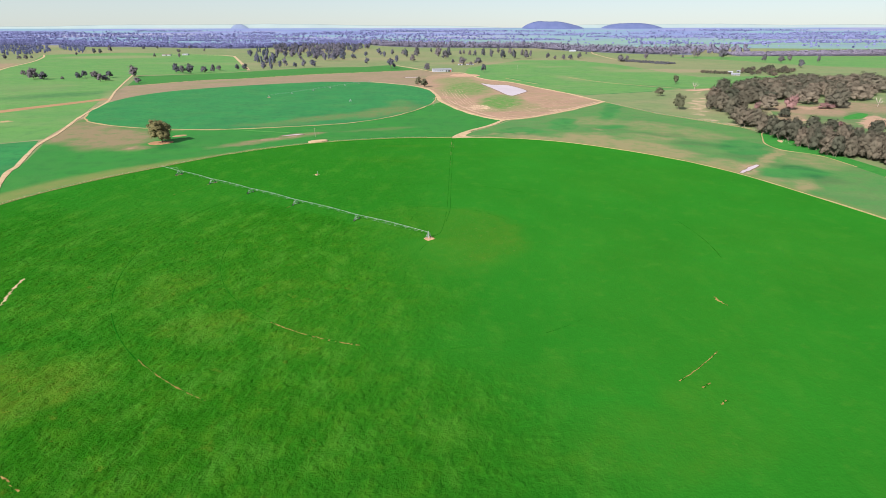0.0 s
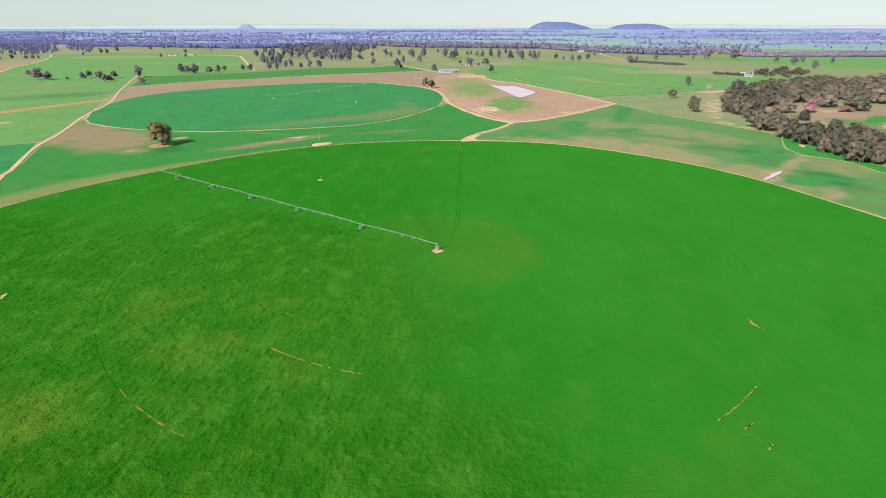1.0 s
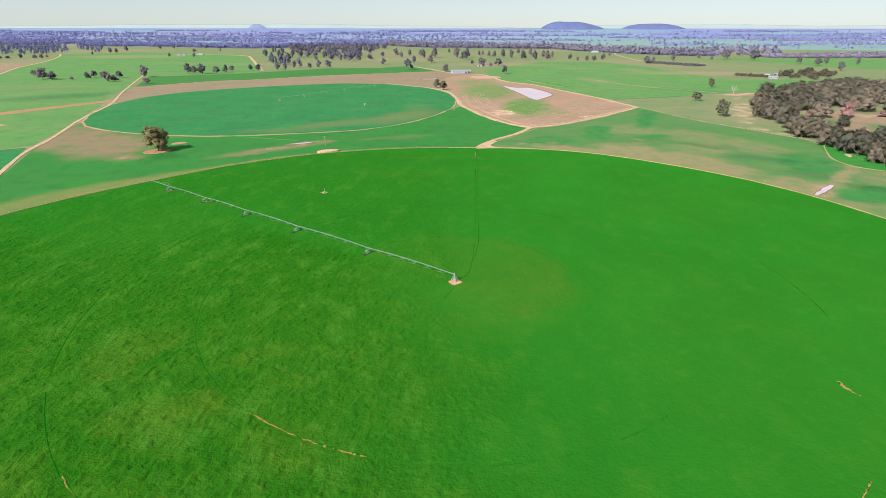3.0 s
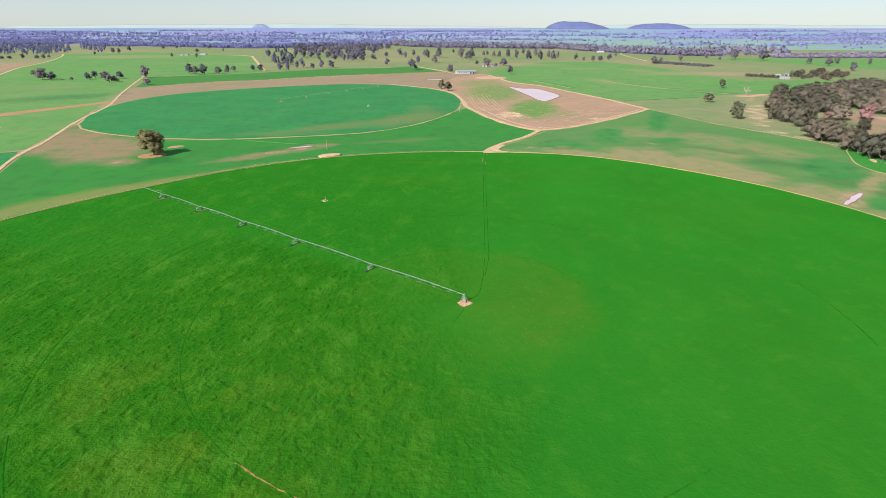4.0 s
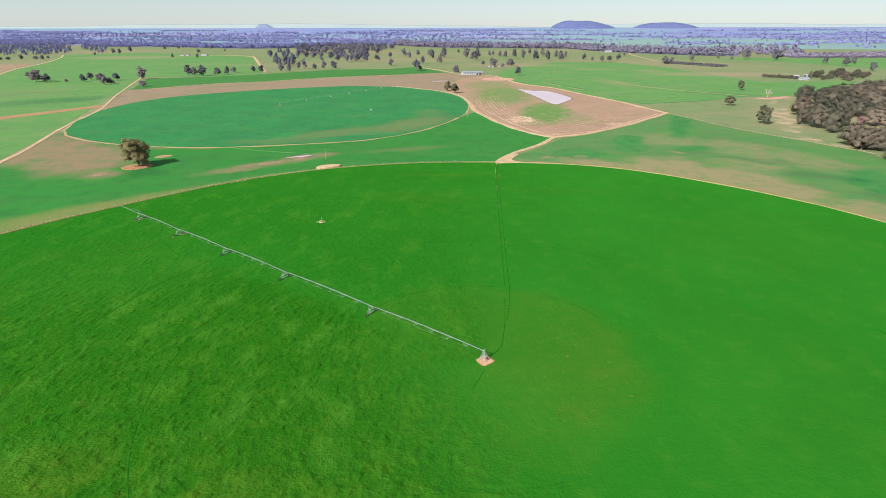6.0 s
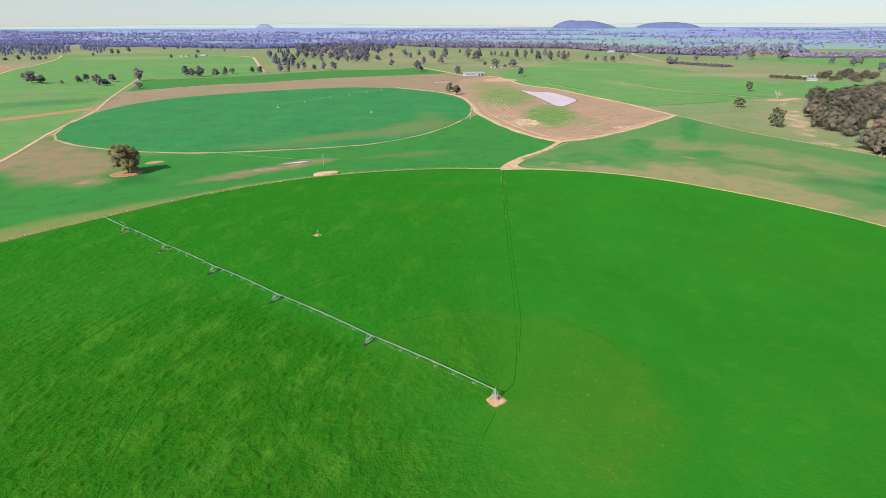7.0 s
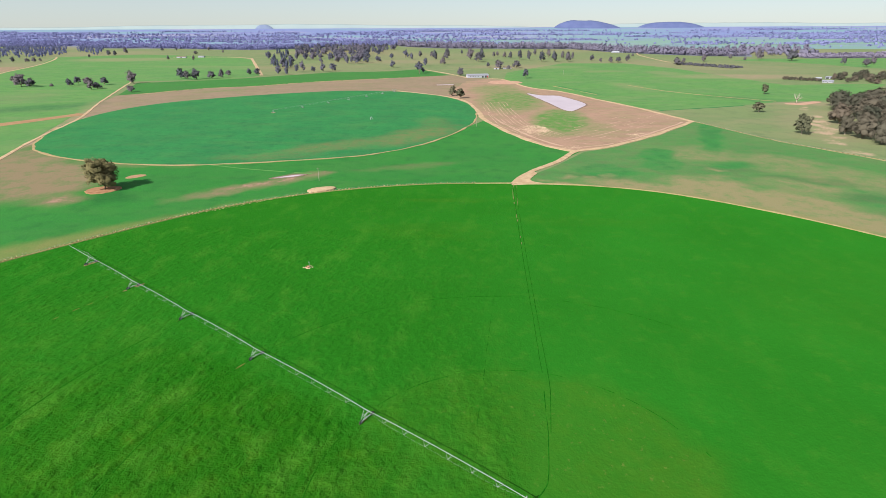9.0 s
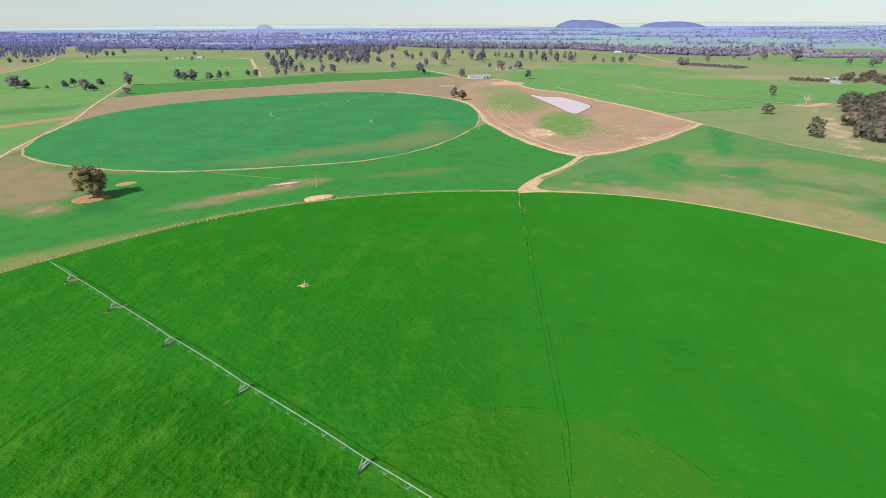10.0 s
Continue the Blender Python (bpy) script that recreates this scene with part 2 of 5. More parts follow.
# Haze is painted into these leaf colours, bluer for the farther trees.
M_LEAF_MID = leaves("hazed_gum_leaves", (0.16, 0.162, 0.165), (0.075, 0.085, 0.112), (0.185, 0.145, 0.152))
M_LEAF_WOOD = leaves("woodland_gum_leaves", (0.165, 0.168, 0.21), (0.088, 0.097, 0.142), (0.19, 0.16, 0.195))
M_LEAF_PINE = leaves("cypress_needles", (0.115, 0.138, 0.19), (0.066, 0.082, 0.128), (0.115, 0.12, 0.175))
M_LEAF_PINE_FAR = leaves("hazed_cypress_needles", (0.15, 0.17, 0.30), (0.095, 0.115, 0.22), (0.155, 0.155, 0.275), 0.25, 14.0)
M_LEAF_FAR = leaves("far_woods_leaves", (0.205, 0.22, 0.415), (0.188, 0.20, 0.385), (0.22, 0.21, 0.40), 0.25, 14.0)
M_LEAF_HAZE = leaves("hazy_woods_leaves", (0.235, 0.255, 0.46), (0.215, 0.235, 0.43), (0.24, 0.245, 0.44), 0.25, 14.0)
M_LEAF_BELT = leaves("hazed_belt_leaves", (0.265, 0.242, 0.325), (0.205, 0.195, 0.275), (0.27, 0.232, 0.30), 0.25, 14.0)
# Floor painted with the trees' haze and shade, so gaps between them vanish.
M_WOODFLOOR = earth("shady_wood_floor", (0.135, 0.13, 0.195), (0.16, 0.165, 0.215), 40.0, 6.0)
# The far plain's blues and lavenders are haze painted into its colour.
n = Nodes("far_plain_haze", 0.95, 0.0, 0.1)
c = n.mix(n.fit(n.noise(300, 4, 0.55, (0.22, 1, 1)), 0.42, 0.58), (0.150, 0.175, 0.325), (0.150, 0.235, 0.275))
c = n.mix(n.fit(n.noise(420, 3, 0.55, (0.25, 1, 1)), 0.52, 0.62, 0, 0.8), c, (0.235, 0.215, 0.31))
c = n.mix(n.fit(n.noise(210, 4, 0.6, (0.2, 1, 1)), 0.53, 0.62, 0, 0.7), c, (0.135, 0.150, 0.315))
# Greener in its near part, so the painted haze deepens with distance.
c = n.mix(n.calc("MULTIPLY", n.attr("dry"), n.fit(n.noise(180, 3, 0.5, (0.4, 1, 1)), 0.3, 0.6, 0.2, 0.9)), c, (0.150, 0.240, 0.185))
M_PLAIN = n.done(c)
n = Nodes("dam_water", 0.3, 0.0, 0.25)
n.bump(n.noise(1.5, 2), 0.05, 0.05)
M_WATER = n.done(n.mix(n.fit(n.noise(30, 2), 0.3, 0.7), (0.37, 0.285, 0.31), (0.43, 0.34, 0.365)))
# Hill, knoll and range have the haze of distance painted into their colours.
n = Nodes("far_hill_haze", 0.95, 0.0, 0.1)
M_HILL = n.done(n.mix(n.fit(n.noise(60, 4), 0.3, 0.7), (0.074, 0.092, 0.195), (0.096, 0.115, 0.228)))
n = Nodes("far_knoll_haze", 0.95, 0.0, 0.1)
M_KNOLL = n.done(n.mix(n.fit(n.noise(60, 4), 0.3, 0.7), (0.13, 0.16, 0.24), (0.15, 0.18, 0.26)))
n = Nodes("far_range_haze", 0.95, 0.0, 0.1)
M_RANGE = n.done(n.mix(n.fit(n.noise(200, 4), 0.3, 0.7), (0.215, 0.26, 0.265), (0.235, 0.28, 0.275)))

# ---- mesh helpers ----


class Mesher:
    """Gathers verts and faces for one mesh."""

    def __init__(self):
        self.v, self.f = [], []

    def add(self, verts, faces):
        k = len(self.v)
        self.v += [tuple(p) for p in verts]
        self.f += [tuple(k + i for i in f) for f in faces]
        return self

    def tube(self, a, b, r, r2=None, sides=6):
        a, b = Vector(a), Vector(b)
        r2 = r if r2 is None else r2
        q = (b - a).to_track_quat("Z", "Y")
        ring = [q @ Vector((math.cos(i * math.tau / sides), math.sin(i * math.tau / sides), 0)) for i in range(sides)]
        verts = [a + r * p for p in ring] + [b + r2 * p for p in ring]
        faces = [(i, (i + 1) % sides, sides + (i + 1) % sides, sides + i) for i in range(sides)]
        faces += [tuple(range(sides))[::-1], tuple(range(sides, 2 * sides))]
        return self.add(verts, faces)

    def bent(self, points, r, sides=8):
        """One unbroken pipe through a line of points in the x-z plane."""
        ring = [(math.cos(i * math.tau / sides), math.sin(i * math.tau / sides)) for i in range(sides)]
        verts = [(x, y + r * a, z + r * b) for x, y, z in points for a, b in ring]
        n = len(points)
        faces = [(k * sides + i, k * sides + (i + 1) % sides, (k + 1) * sides + (i + 1) % sides, (k + 1) * sides + i) for k in range(n - 1) for i in range(sides)]
        faces += [tuple(range(sides))[::-1], tuple(range((n - 1) * sides, n * sides))]
        return self.add(verts, faces)

    def box(self, c, s, m=None):
        verts = [Vector((c[0] + s[0] * x / 2, c[1] + s[1] * y / 2, c[2] + s[2] * z / 2)) for z in (-1, 1) for y in (-1, 1) for x in (-1, 1)]
        if m:
            verts = [m @ p for p in verts]
        return self.add(verts, [(0, 2, 3, 1), (4, 5, 7, 6), (0, 1, 5, 4), (2, 6, 7, 3), (0, 4, 6, 2), (1, 3, 7, 5)])

    def mesh(self, name, material, smooth=False):
        me = bpy.data.meshes.new(name)
        me.from_pydata(self.v, [], self.f)
        me.materials.append(material)
        if smooth:
            me.polygons.foreach_set("use_smooth", [True] * len(me.polygons))
        me.update()
        return me


def part(name, m, material, parent, label="", smooth=False):
    """Links a Mesher, or a ready mesh, as one object under a thing or under a part."""
    ob = new(name, m.mesh(name, material, smooth) if isinstance(m, Mesher) else m)
    ob.parent = parent
    return tagged(ob, label)


def wobble(x, y, size, seed=0.0):
    """Smooth noise over the plan, about -1 to 1."""
    a, b = x / size + seed, y / size - 1.7 * seed
    return (np.sin(a * 2.1 + 1.3 * np.sin(b * 1.7 + seed)) + np.sin(b * 2.3 + 1.1 * np.sin(a * 1.9 + 2 * seed)) + np.sin((a + b) * 1.3 + seed)) / 3


# dry and bare patches: x, y, half lengths, turn in degrees, how much
DRY = [
    (-417, 324, 66, 46, 129, 1.3), (-354, 292, 64, 38, 127, 1.25), (-301, 243, 16, 13, 125, 1.0), (-440, 376, 31, 25, 128, 0.9), (-811, 796, 92, 74, 130, 0.25), (-490, 470, 80, 20, 112, 1.0), (-565, 655, 110, 18, 116, 0.95), 
    (-178, 282, 56, 9, 41, 1.0), (-150, 308, 26, 10, 35, 0.9), (-70, 342, 50, 8, 20, 0.3), (-312, 345, 60, 10, 0, 0.5),
]
DRY_EAST = [
    (46, 305, 3, 6, 80, 1.0), (64, 311, 4, 6, 75, 0.8), (82, 316, 4, 6, 75, 0.8), (98, 319, 4, 5, 75, 0.7), (190, 340, 4, 8, 75, 0.9), (62, 291, 8, 21, 79, 0.9), (108, 289, 19, 34, 72, 1.0), (161, 277, 44, 36, 65, 1.0), (200, 246, 38, 40, 58, 1.0), (222, 215, 30, 28, 53, 0.95), (234, 293, 20, 30, 57, 0.5), (200, 394, 40, 30, 66, 0.5), (255, 363, 34, 36, 59, 0.5),
]
DRY_CREEK = [
    (280, 327, 32, 34, 55, 0.45), (297, 300, 23, 30, 62, 0.5), (245, 166, 30, 26, 60, 0.8), (283, 107, 22, 10, 52, 0.9), (345, 189, 33, 26, 52, 0.5), (266, 120, 15, 16, 55, 0.5), (268, 160, 30, 12, 46, 1.1), (318, 206, 42, 8, 46, 1.1),
]
DRY_FAR = [
    (600, 1200, 170, 60, 0, 0.7), (470, 1300, 40, 60, 0, 0.5), (300, 980, 26, 90, 10, 0.4), (330, 1350, 60, 30, 0, 0.5),
    (120, 1500, 180, 70, 0, 0.5), (-250, 1750, 260, 90, 0, 0.4), (540, 500, 80, 70, 20, 1.0), (430, 570, 150, 60, 62, 0.35), (480, 400, 50, 60, 0, 0.6), (500, 745, 60, 22, 0, 0.6),
    (-700, 1500, 300, 60, -10, 0.3), (-1300, 1900, 200, 120, 0, 0.7),
]
DRY = DRY + DRY_EAST + DRY_CREEK + DRY_FAR
# fresh growth amid dry grass, and dark wet growth
LUSH = [(157, 376, 42, 15, 76, 0.8), (250, 494, 100, 10, 69, 0.6), (204, 362, 12, 34, 72, 0.4), (307, 241, 32, 19, 58, 0.5), (282, 146, 14, 14, 56, 0.5), (310, 150, 26, 16, 54, 0.6), (98, 334, 16, 22, 79, 0.4), (554, 426, 51, 13, 52, 0.9)]
DEEP = [(80, 316, 7, 36, 75, 0.5), (205, 342, 6, 26, 75, 0.4), (248, 311, 8, 36, 67, 0.6), (277, 255, 11, 33, 62, 0.6), (287, 204, 9, 20, 58, 0.5), (308, 162, 10, 23, 54, 0.6), (311, 126, 13, 17, 51, 0.6), (309, 284, 9, 23, 60, 0.3)]
DEEP += [(-674, 672, 35, 93, 128, 0.7), (-791, 770, 22, 62, 130, 0.4), (-273, 250, 18, 14, 125, 0.7),
        (250, 494, 90, 7, 69, 0.12), (-290, 245, 18, 6, 20, 0.5), (430, 800, 70, 22, -40, 0.5)]
WORN = [(-150, 425, 60, 22, 35, 0.55), (-75, 480, 70, 30, 55, 0.65), (-205, 375, 50, 14, 10, 0.4), (-60, 560, 20, 50, 0, 0.3)]  # thin growth in the second circle
GRAZED_NEAR = [  # thinner growth within the near crop circle
    (40, 6, 14, 20, 0, 0.6), (30, -24, 16, 10, 40, 0.6),
    (-140, -136, 36, 24, 20, 0.85), (-85, -80, 60, 22, 15, 0.42), (-150, -70, 30, 40, 0, 0.4),
]
GRAZED_WIDE = [
    (-120, -20, 80, 60, 20, 0.26), (-180, -20, 70, 120, 0, 0.2), (-92, -95, 26, 16, 10, 0.62), (-70, -62, 20, 12, 30, 0.55), (-50, -105, 18, 14, 0, 0.52), (-118, -62, 16, 22, 0, 0.6), (-60, -70, 70, 60, 0, 0.35), (-60, -150, 90, 60, 0, 0.3), (72, -160, 44, 15, 10, 0.36), (95, -140, 14, 16, 0, 0.3), (40, -130, 28, 12, 0, 0.15),
    (160, 120, 60, 40, 30, 0.14), (200, -20, 50, 60, 0, 0.16), (-40, 190, 40, 12, 0, 0.25), (60, 210, 50, 10, 0, 0.18),
    (110, -60, 50, 90, 10, 0.12), (-30, 250, 30, 6, 0, 0.4),
]
GRAZED = GRAZED_NEAR + GRAZED_WIDE
SOILS = [
    (-168, 292, 40, 5, 41, 0.7), (-299, 243, 13, 11, 125, 0.5),
    (417, 586, 64, 15, 59, 0.72), (390, 523, 45, 12, 58, 0.72), (364, 466, 34, 13, 58, 0.6), (347, 405, 16, 19, 56, 0.75), (469, 703, 56, 8, 60, 0.5), (364, 377, 14, 15, 56, 0.7),
    (268, 157, 24, 9, 45, 0.6), (316, 204, 36, 5, 45, 0.35),
]


def verge(x, y):
    """Dry grass along the outside of the near crop circle, on its western side and, fainter, its eastern one."""
    a = np.degrees(np.arctan2(y, x)) % 360
    out = np.hypot(x, y) - np.vectorize(crop_radius)(a) + 2.5 * wobble(x, y, 18, 6.0)
    west = np.clip((a - 112) / 14, 0, 1) * np.clip((215 - a) / 10, 0, 1)
    east = np.where(a < 75, np.clip((75 - a) / 20, 0, 1), 0)
    wide = 4 + 24 * np.clip((a - 131) / 24, 0, 1)
    return 0.75 * west * np.clip((out + 1) / 3, 0, 1) * np.clip((wide + 4 - out) / 9, 0, 1) + 0.5 * east * np.exp(-(((out - 3) / 4) ** 2))


def crop_radius(a):
    """The crop's edge is a circle with a few soft bulges; a in degrees."""
    a = (a + 60) % 360 - 60
    bump = lambda at, wide, much: much * math.exp(-(((a - at) / wide) ** 2))
    return 292 + bump(68, 14, 8) + bump(18, 14, -8) + bump(142, 12, -5) + bump(170, 14, 9)


def grazed_disc(x, y):
    """The crop within the first wheel circle is eaten down, most on its eastern side, and ends there along a soft line."""
    r, a = np.hypot(x, y) + 3 * wobble(x, y, 10, 3.0), np.arctan2(y, x)
    east = 0.5 + 0.5 * np.cos(a - radians(5))
    return (0.31 + 0.23 * east) * np.clip((61 - r) / (7 + 14 * np.clip(-np.sin(a), 0, 1)), 0, 1)


def patches(x, y, spots):
    total = np.zeros_like(x)
    wx, wy = x + 6 * wobble(x, y, 14, 1.3), y + 6 * wobble(x, y, 14, 4.1)
    for cx, cy, rx, ry, turn, much in spots:
        c, s = math.cos(radians(turn)), math.sin(radians(turn))
        u, v = ((wx - cx) * c + (wy - cy) * s) / rx, ((wy - cy) * c - (wx - cx) * s) / ry
        total = np.maximum(total, much * np.clip(1.35 - (u * u + v * v) * 0.9, 0, 1) ** 1.0)
    return np.maximum(total, grazed_disc(x, y)) if spots is GRAZED else total


def rise(y):
    """The land is level to the far woods, then raised to fit the skyline in the camera's view."""
    k = np.clip((y - 3200) / 1900, 0, 1)
    return 92 * k ** 1.15


def smooth_line(points, closed=False, step=6.0):
    """A Catmull-Rom curve through a few points of the plan."""
    p = [Vector(q) for q in points]
    n, out = len(p), []
    for i in range(n if closed else n - 1):
        a, b, c, d = (p[(i + k) % n] if closed else p[min(max(i + k, 0), n - 1)] for k in (-1, 0, 1, 2))
        m = max(1, int((c - b).length / step))
        for j in range(m):
            t = j / m
            out.append(0.5 * (2 * b + (c - a) * t + (2 * a - 5 * b + 4 * c - d) * t * t + (3 * b - a - 3 * c + d) * t ** 3))
    if not closed:
        out.append(p[-1])
    return out


def inside(x, y, poly):
    hit = np.zeros(x.shape, bool)
    for (ax, ay), (bx, by) in zip(poly, poly[1:] + poly[:1]):
        cross = (ay > y) != (by > y)
        hit ^= cross & (x < (bx - ax) * (y - ay) / (by - ay + 1e-9) + ax)
    return hit


def attributes(me, co, dry, soil):
    for name, values in (("dry", dry), ("soil", soil), ("deep", np.clip(patches(co[:, 0], co[:, 1], DEEP), 0, 1)), ("straw", verge(co[:, 0], co[:, 1]))):
        me.attributes.new(name, "FLOAT", "POINT").data.foreach_set("value", np.asarray(values, np.float32))


def sheet(name, poly, z, step, material, label, dry=DRY, soil=SOILS, kind="stuff", category="field", base_dry=0.0):
    """A field: a triangulated sheet within a closed line of the plan, with a low edge down to the ground."""
    from mathutils import geometry
    poly = [(p[0], p[1]) for p in poly]
    a = np.array(poly, float)
    lo, hi = a.min(0), a.max(0)
    gx, gy = np.meshgrid(np.arange(lo[0], hi[0], step), np.arange(lo[1], hi[1], step * 0.87))
    gx[1::2] += step / 2
    gx, gy = gx.ravel(), gy.ravel()
    keep = inside(gx, gy, poly)
    pts = [Vector(p) for p in poly] + [Vector(p) for p in zip(gx[keep], gy[keep])]
    v, _, f, *_ = geometry.delaunay_2d_cdt(pts, [], [list(range(len(poly)))], 1, 0.01)
    co = np.array([(p.x, p.y) for p in v])
    zz = z + rise(co[:, 1])
    verts = np.c_[co, zz].tolist()
    k = len(verts)
    edge = [(x, y, z + float(rise(np.array(y)))) for x, y in poly]
    verts += edge + [(x, y, q - z - 0.3) for x, y, q in edge]
    n = len(poly)
    faces = [tuple(t) for t in f] + [(k + i, k + (i + 1) % n, k + n + (i + 1) % n, k + n + i) for i in range(n)]
    me = bpy.data.meshes.new(name)
    me.from_pydata(verts, [], faces)
    me.materials.append(material)
    co = np.array(verts)
    attributes(me, co, np.clip(base_dry + patches(co[:, 0], co[:, 1], dry) - patches(co[:, 0], co[:, 1], LUSH), 0, 1.2), patches(co[:, 0], co[:, 1], soil))
    me.update()
    return tagged(new(name, me), label, category, "", kind)


def ribbon(name, points, width, z, material, label, ragged=0.25, seed=0, category="track", kind="structure", closed=False, step=5.0, gaps=0.0):
    """A track: a ribbon of uneven width along a smooth line of the plan, slightly crowned."""
    line = smooth_line(points, closed, step)
    r = random.Random(seed)
    m, n = Mesher(), len(line)
    bumps = [[r.uniform(-1, 1) for _ in range(n // 3 + 3)] for _ in range(2)]
    w = [width * 0.5 * (1 + ragged * (1.3 * (b[i // 3] * (1 - i % 3 / 3) + b[i // 3 + 1] * (i % 3 / 3)) + 0.35 * r.uniform(-1, 1))) for i in range(n) for b in bumps]
    verts = []
    for i, p in enumerate(line):
        a, b = line[i - 1 if i or closed else 0], line[(i + 1) % n if closed or i < n - 1 else n - 1]
        side = Vector((a.y - b.y, b.x - a.x)).normalized()
        h = float(rise(np.array(p.y)))
        for s, up in ((-w[2 * i] * 1.05, -0.3), (-w[2 * i], 0.0), (0, 0.05), (w[2 * i + 1], 0.0), (w[2 * i + 1] * 1.05, -0.3)):
            verts.append((p.x + side.x * s, p.y + side.y * s, h + z + (up if up > -0.1 else -z - 0.2)))
    faces, open_ = [], True
    for i in range(n if closed else n - 1):
        j = (i + 1) % n
        if gaps and r.random() < 0.4:
            open_ = r.random() > gaps
        if not open_:
            continue
        faces += [(5 * i + k, 5 * j + k, 5 * j + k + 1, 5 * i + k + 1) for k in range(4)]
    m.add(verts, faces)
    return tagged(new(name, m.mesh(name, material)), label, category, "", kind)


# ---- ground ----
def axis(dense, step, lo, hi, grow=1.09):
    inner = list(np.arange(dense[0], dense[1] + 0.1, step))
    up, d = [inner[-1]], step
    while up[-1] < hi:
        d = min(d * grow, 120)
        up.append(min(up[-1] + d, hi))
    down, d = [inner[0]], step
    while down[-1] > lo:
        d = min(d * grow, 120)
        down.append(max(down[-1] - d, lo))
    return np.array(down[:0:-1] + inner + up[1:])


def ground():
    xs, ys = axis((-560, 620), 6.0, -5200, 5200), axis((-60, 820), 6.0, -1600, 5110)
    gx, gy = np.meshgrid(xs, ys)
    x, y = gx.ravel(), gy.ravel()
    nx, ny = len(xs), len(ys)
    z = rise(y)
    i = (np.arange(ny - 1)[:, None] * nx + np.arange(nx - 1)[None, :]).ravel()
    me = bpy.data.meshes.new("ground")
    me.from_pydata(np.c_[x, y, z].tolist(), [], np.c_[i, i + 1, i + nx + 1, i + nx].tolist())
    me.materials.append(M_GROUND)
    far = np.clip((wobble(x, y, 330, 2.2) + 0.2), 0, 1) * np.clip((y - 1100) / 600, 0, 1)
    attributes(me, np.c_[x, y], np.clip(patches(x, y, DRY) + 0.55 * far, 0, 1), patches(x, y, SOILS))
    me.update()
    tagged(new("ground", me), "dull green grazing land reaching the skyline", "ground", "", "structure")


ground()


def circle(cx, cy, r, n=160, uneven=0.0, seed=0.0):
    out = []
    for i in range(n):
        a = i * math.tau / n
        k = r * (1 + uneven * (math.sin(3 * a + seed) + 0.6 * math.sin(7 * a + 2 * seed)))
        out.append((cx + k * math.cos(a), cy + k * math.sin(a)))
    return out


C2 = [(-471, 429), (-428, 384), (-354, 352), (-272, 341), (-195, 355), (-110, 386), (-53, 450), (-12, 556), (-5, 641), (-18, 730), (-58, 820),
      (-135, 888), (-245, 905), (-347, 862), (-430, 805), (-500, 735), (-530, 640), (-515, 520)]


def arc(r, a0, a1, n=24):
    return [((r + (crop_radius(a0 + (a1 - a0) * i / n) if r < 50 else 0)) * math.cos(radians(a0 + (a1 - a0) * i / n)),
             (r + (crop_radius(a0 + (a1 - a0) * i / n) if r < 50 else 0)) * math.sin(radians(a0 + (a1 - a0) * i / n))) for i in range(n + 1)]


crop_edge = arc(-1.0, 0, 360, 240)[:-1]
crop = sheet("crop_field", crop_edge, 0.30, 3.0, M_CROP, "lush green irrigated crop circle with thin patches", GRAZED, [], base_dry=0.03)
co = np.array([v.co[:2] for v in crop.data.vertices])


def rough_growth(x, y):
    """The side of the circle that the arm has still to cross grows rank and uneven; the rest is even."""
    a = np.degrees(np.arctan2(y, x)) % 360 + 7 * wobble(x, y, 25, 2.0)
    k = np.clip((a - 138) / 16, 0, 1) * np.clip((305 - a) / 75, 0, 1) * np.clip(np.hypot(x, y) / 60, 0.15, 1)
    k = k * (1 - 0.55 * np.clip((np.hypot(x, y) - 110) / 60, 0, 1) * np.clip((182 - a) / 20, 0, 1))
    north = 0.34 * np.clip((a - 70) / 40, 0, 1) * np.clip((200 - a) / 20, 0, 1)
    k = k * (1 - 0.12 * np.clip((y + 70) / 60, 0, 1) * np.clip((-60 - x) / 60, 0, 1))
    # Rougher and darker along the south, to fit the opening camera view.
    south = 0.35 * np.clip((-110 - y) / 50, 0, 1) * np.clip((70 - x) / 50, 0, 1)
    return np.maximum(0.16 + 0.84 * k * k * (3 - 2 * k), 0.16 + north) + south


def set_rough(ob, x, y):
    ob.data.attributes.new("rough", "FLOAT", "POINT").data.foreach_set("value", rough_growth(x, y).astype(np.float32))


set_rough(crop, co[:, 0], co[:, 1])


def blurred(g, times):
    for _ in range(times):
        g = (2 * g + np.roll(g, 1, 0) + np.roll(g, -1, 0) + np.roll(g, 1, 1) + np.roll(g, -1, 1)) / 6
    return g / g.std()


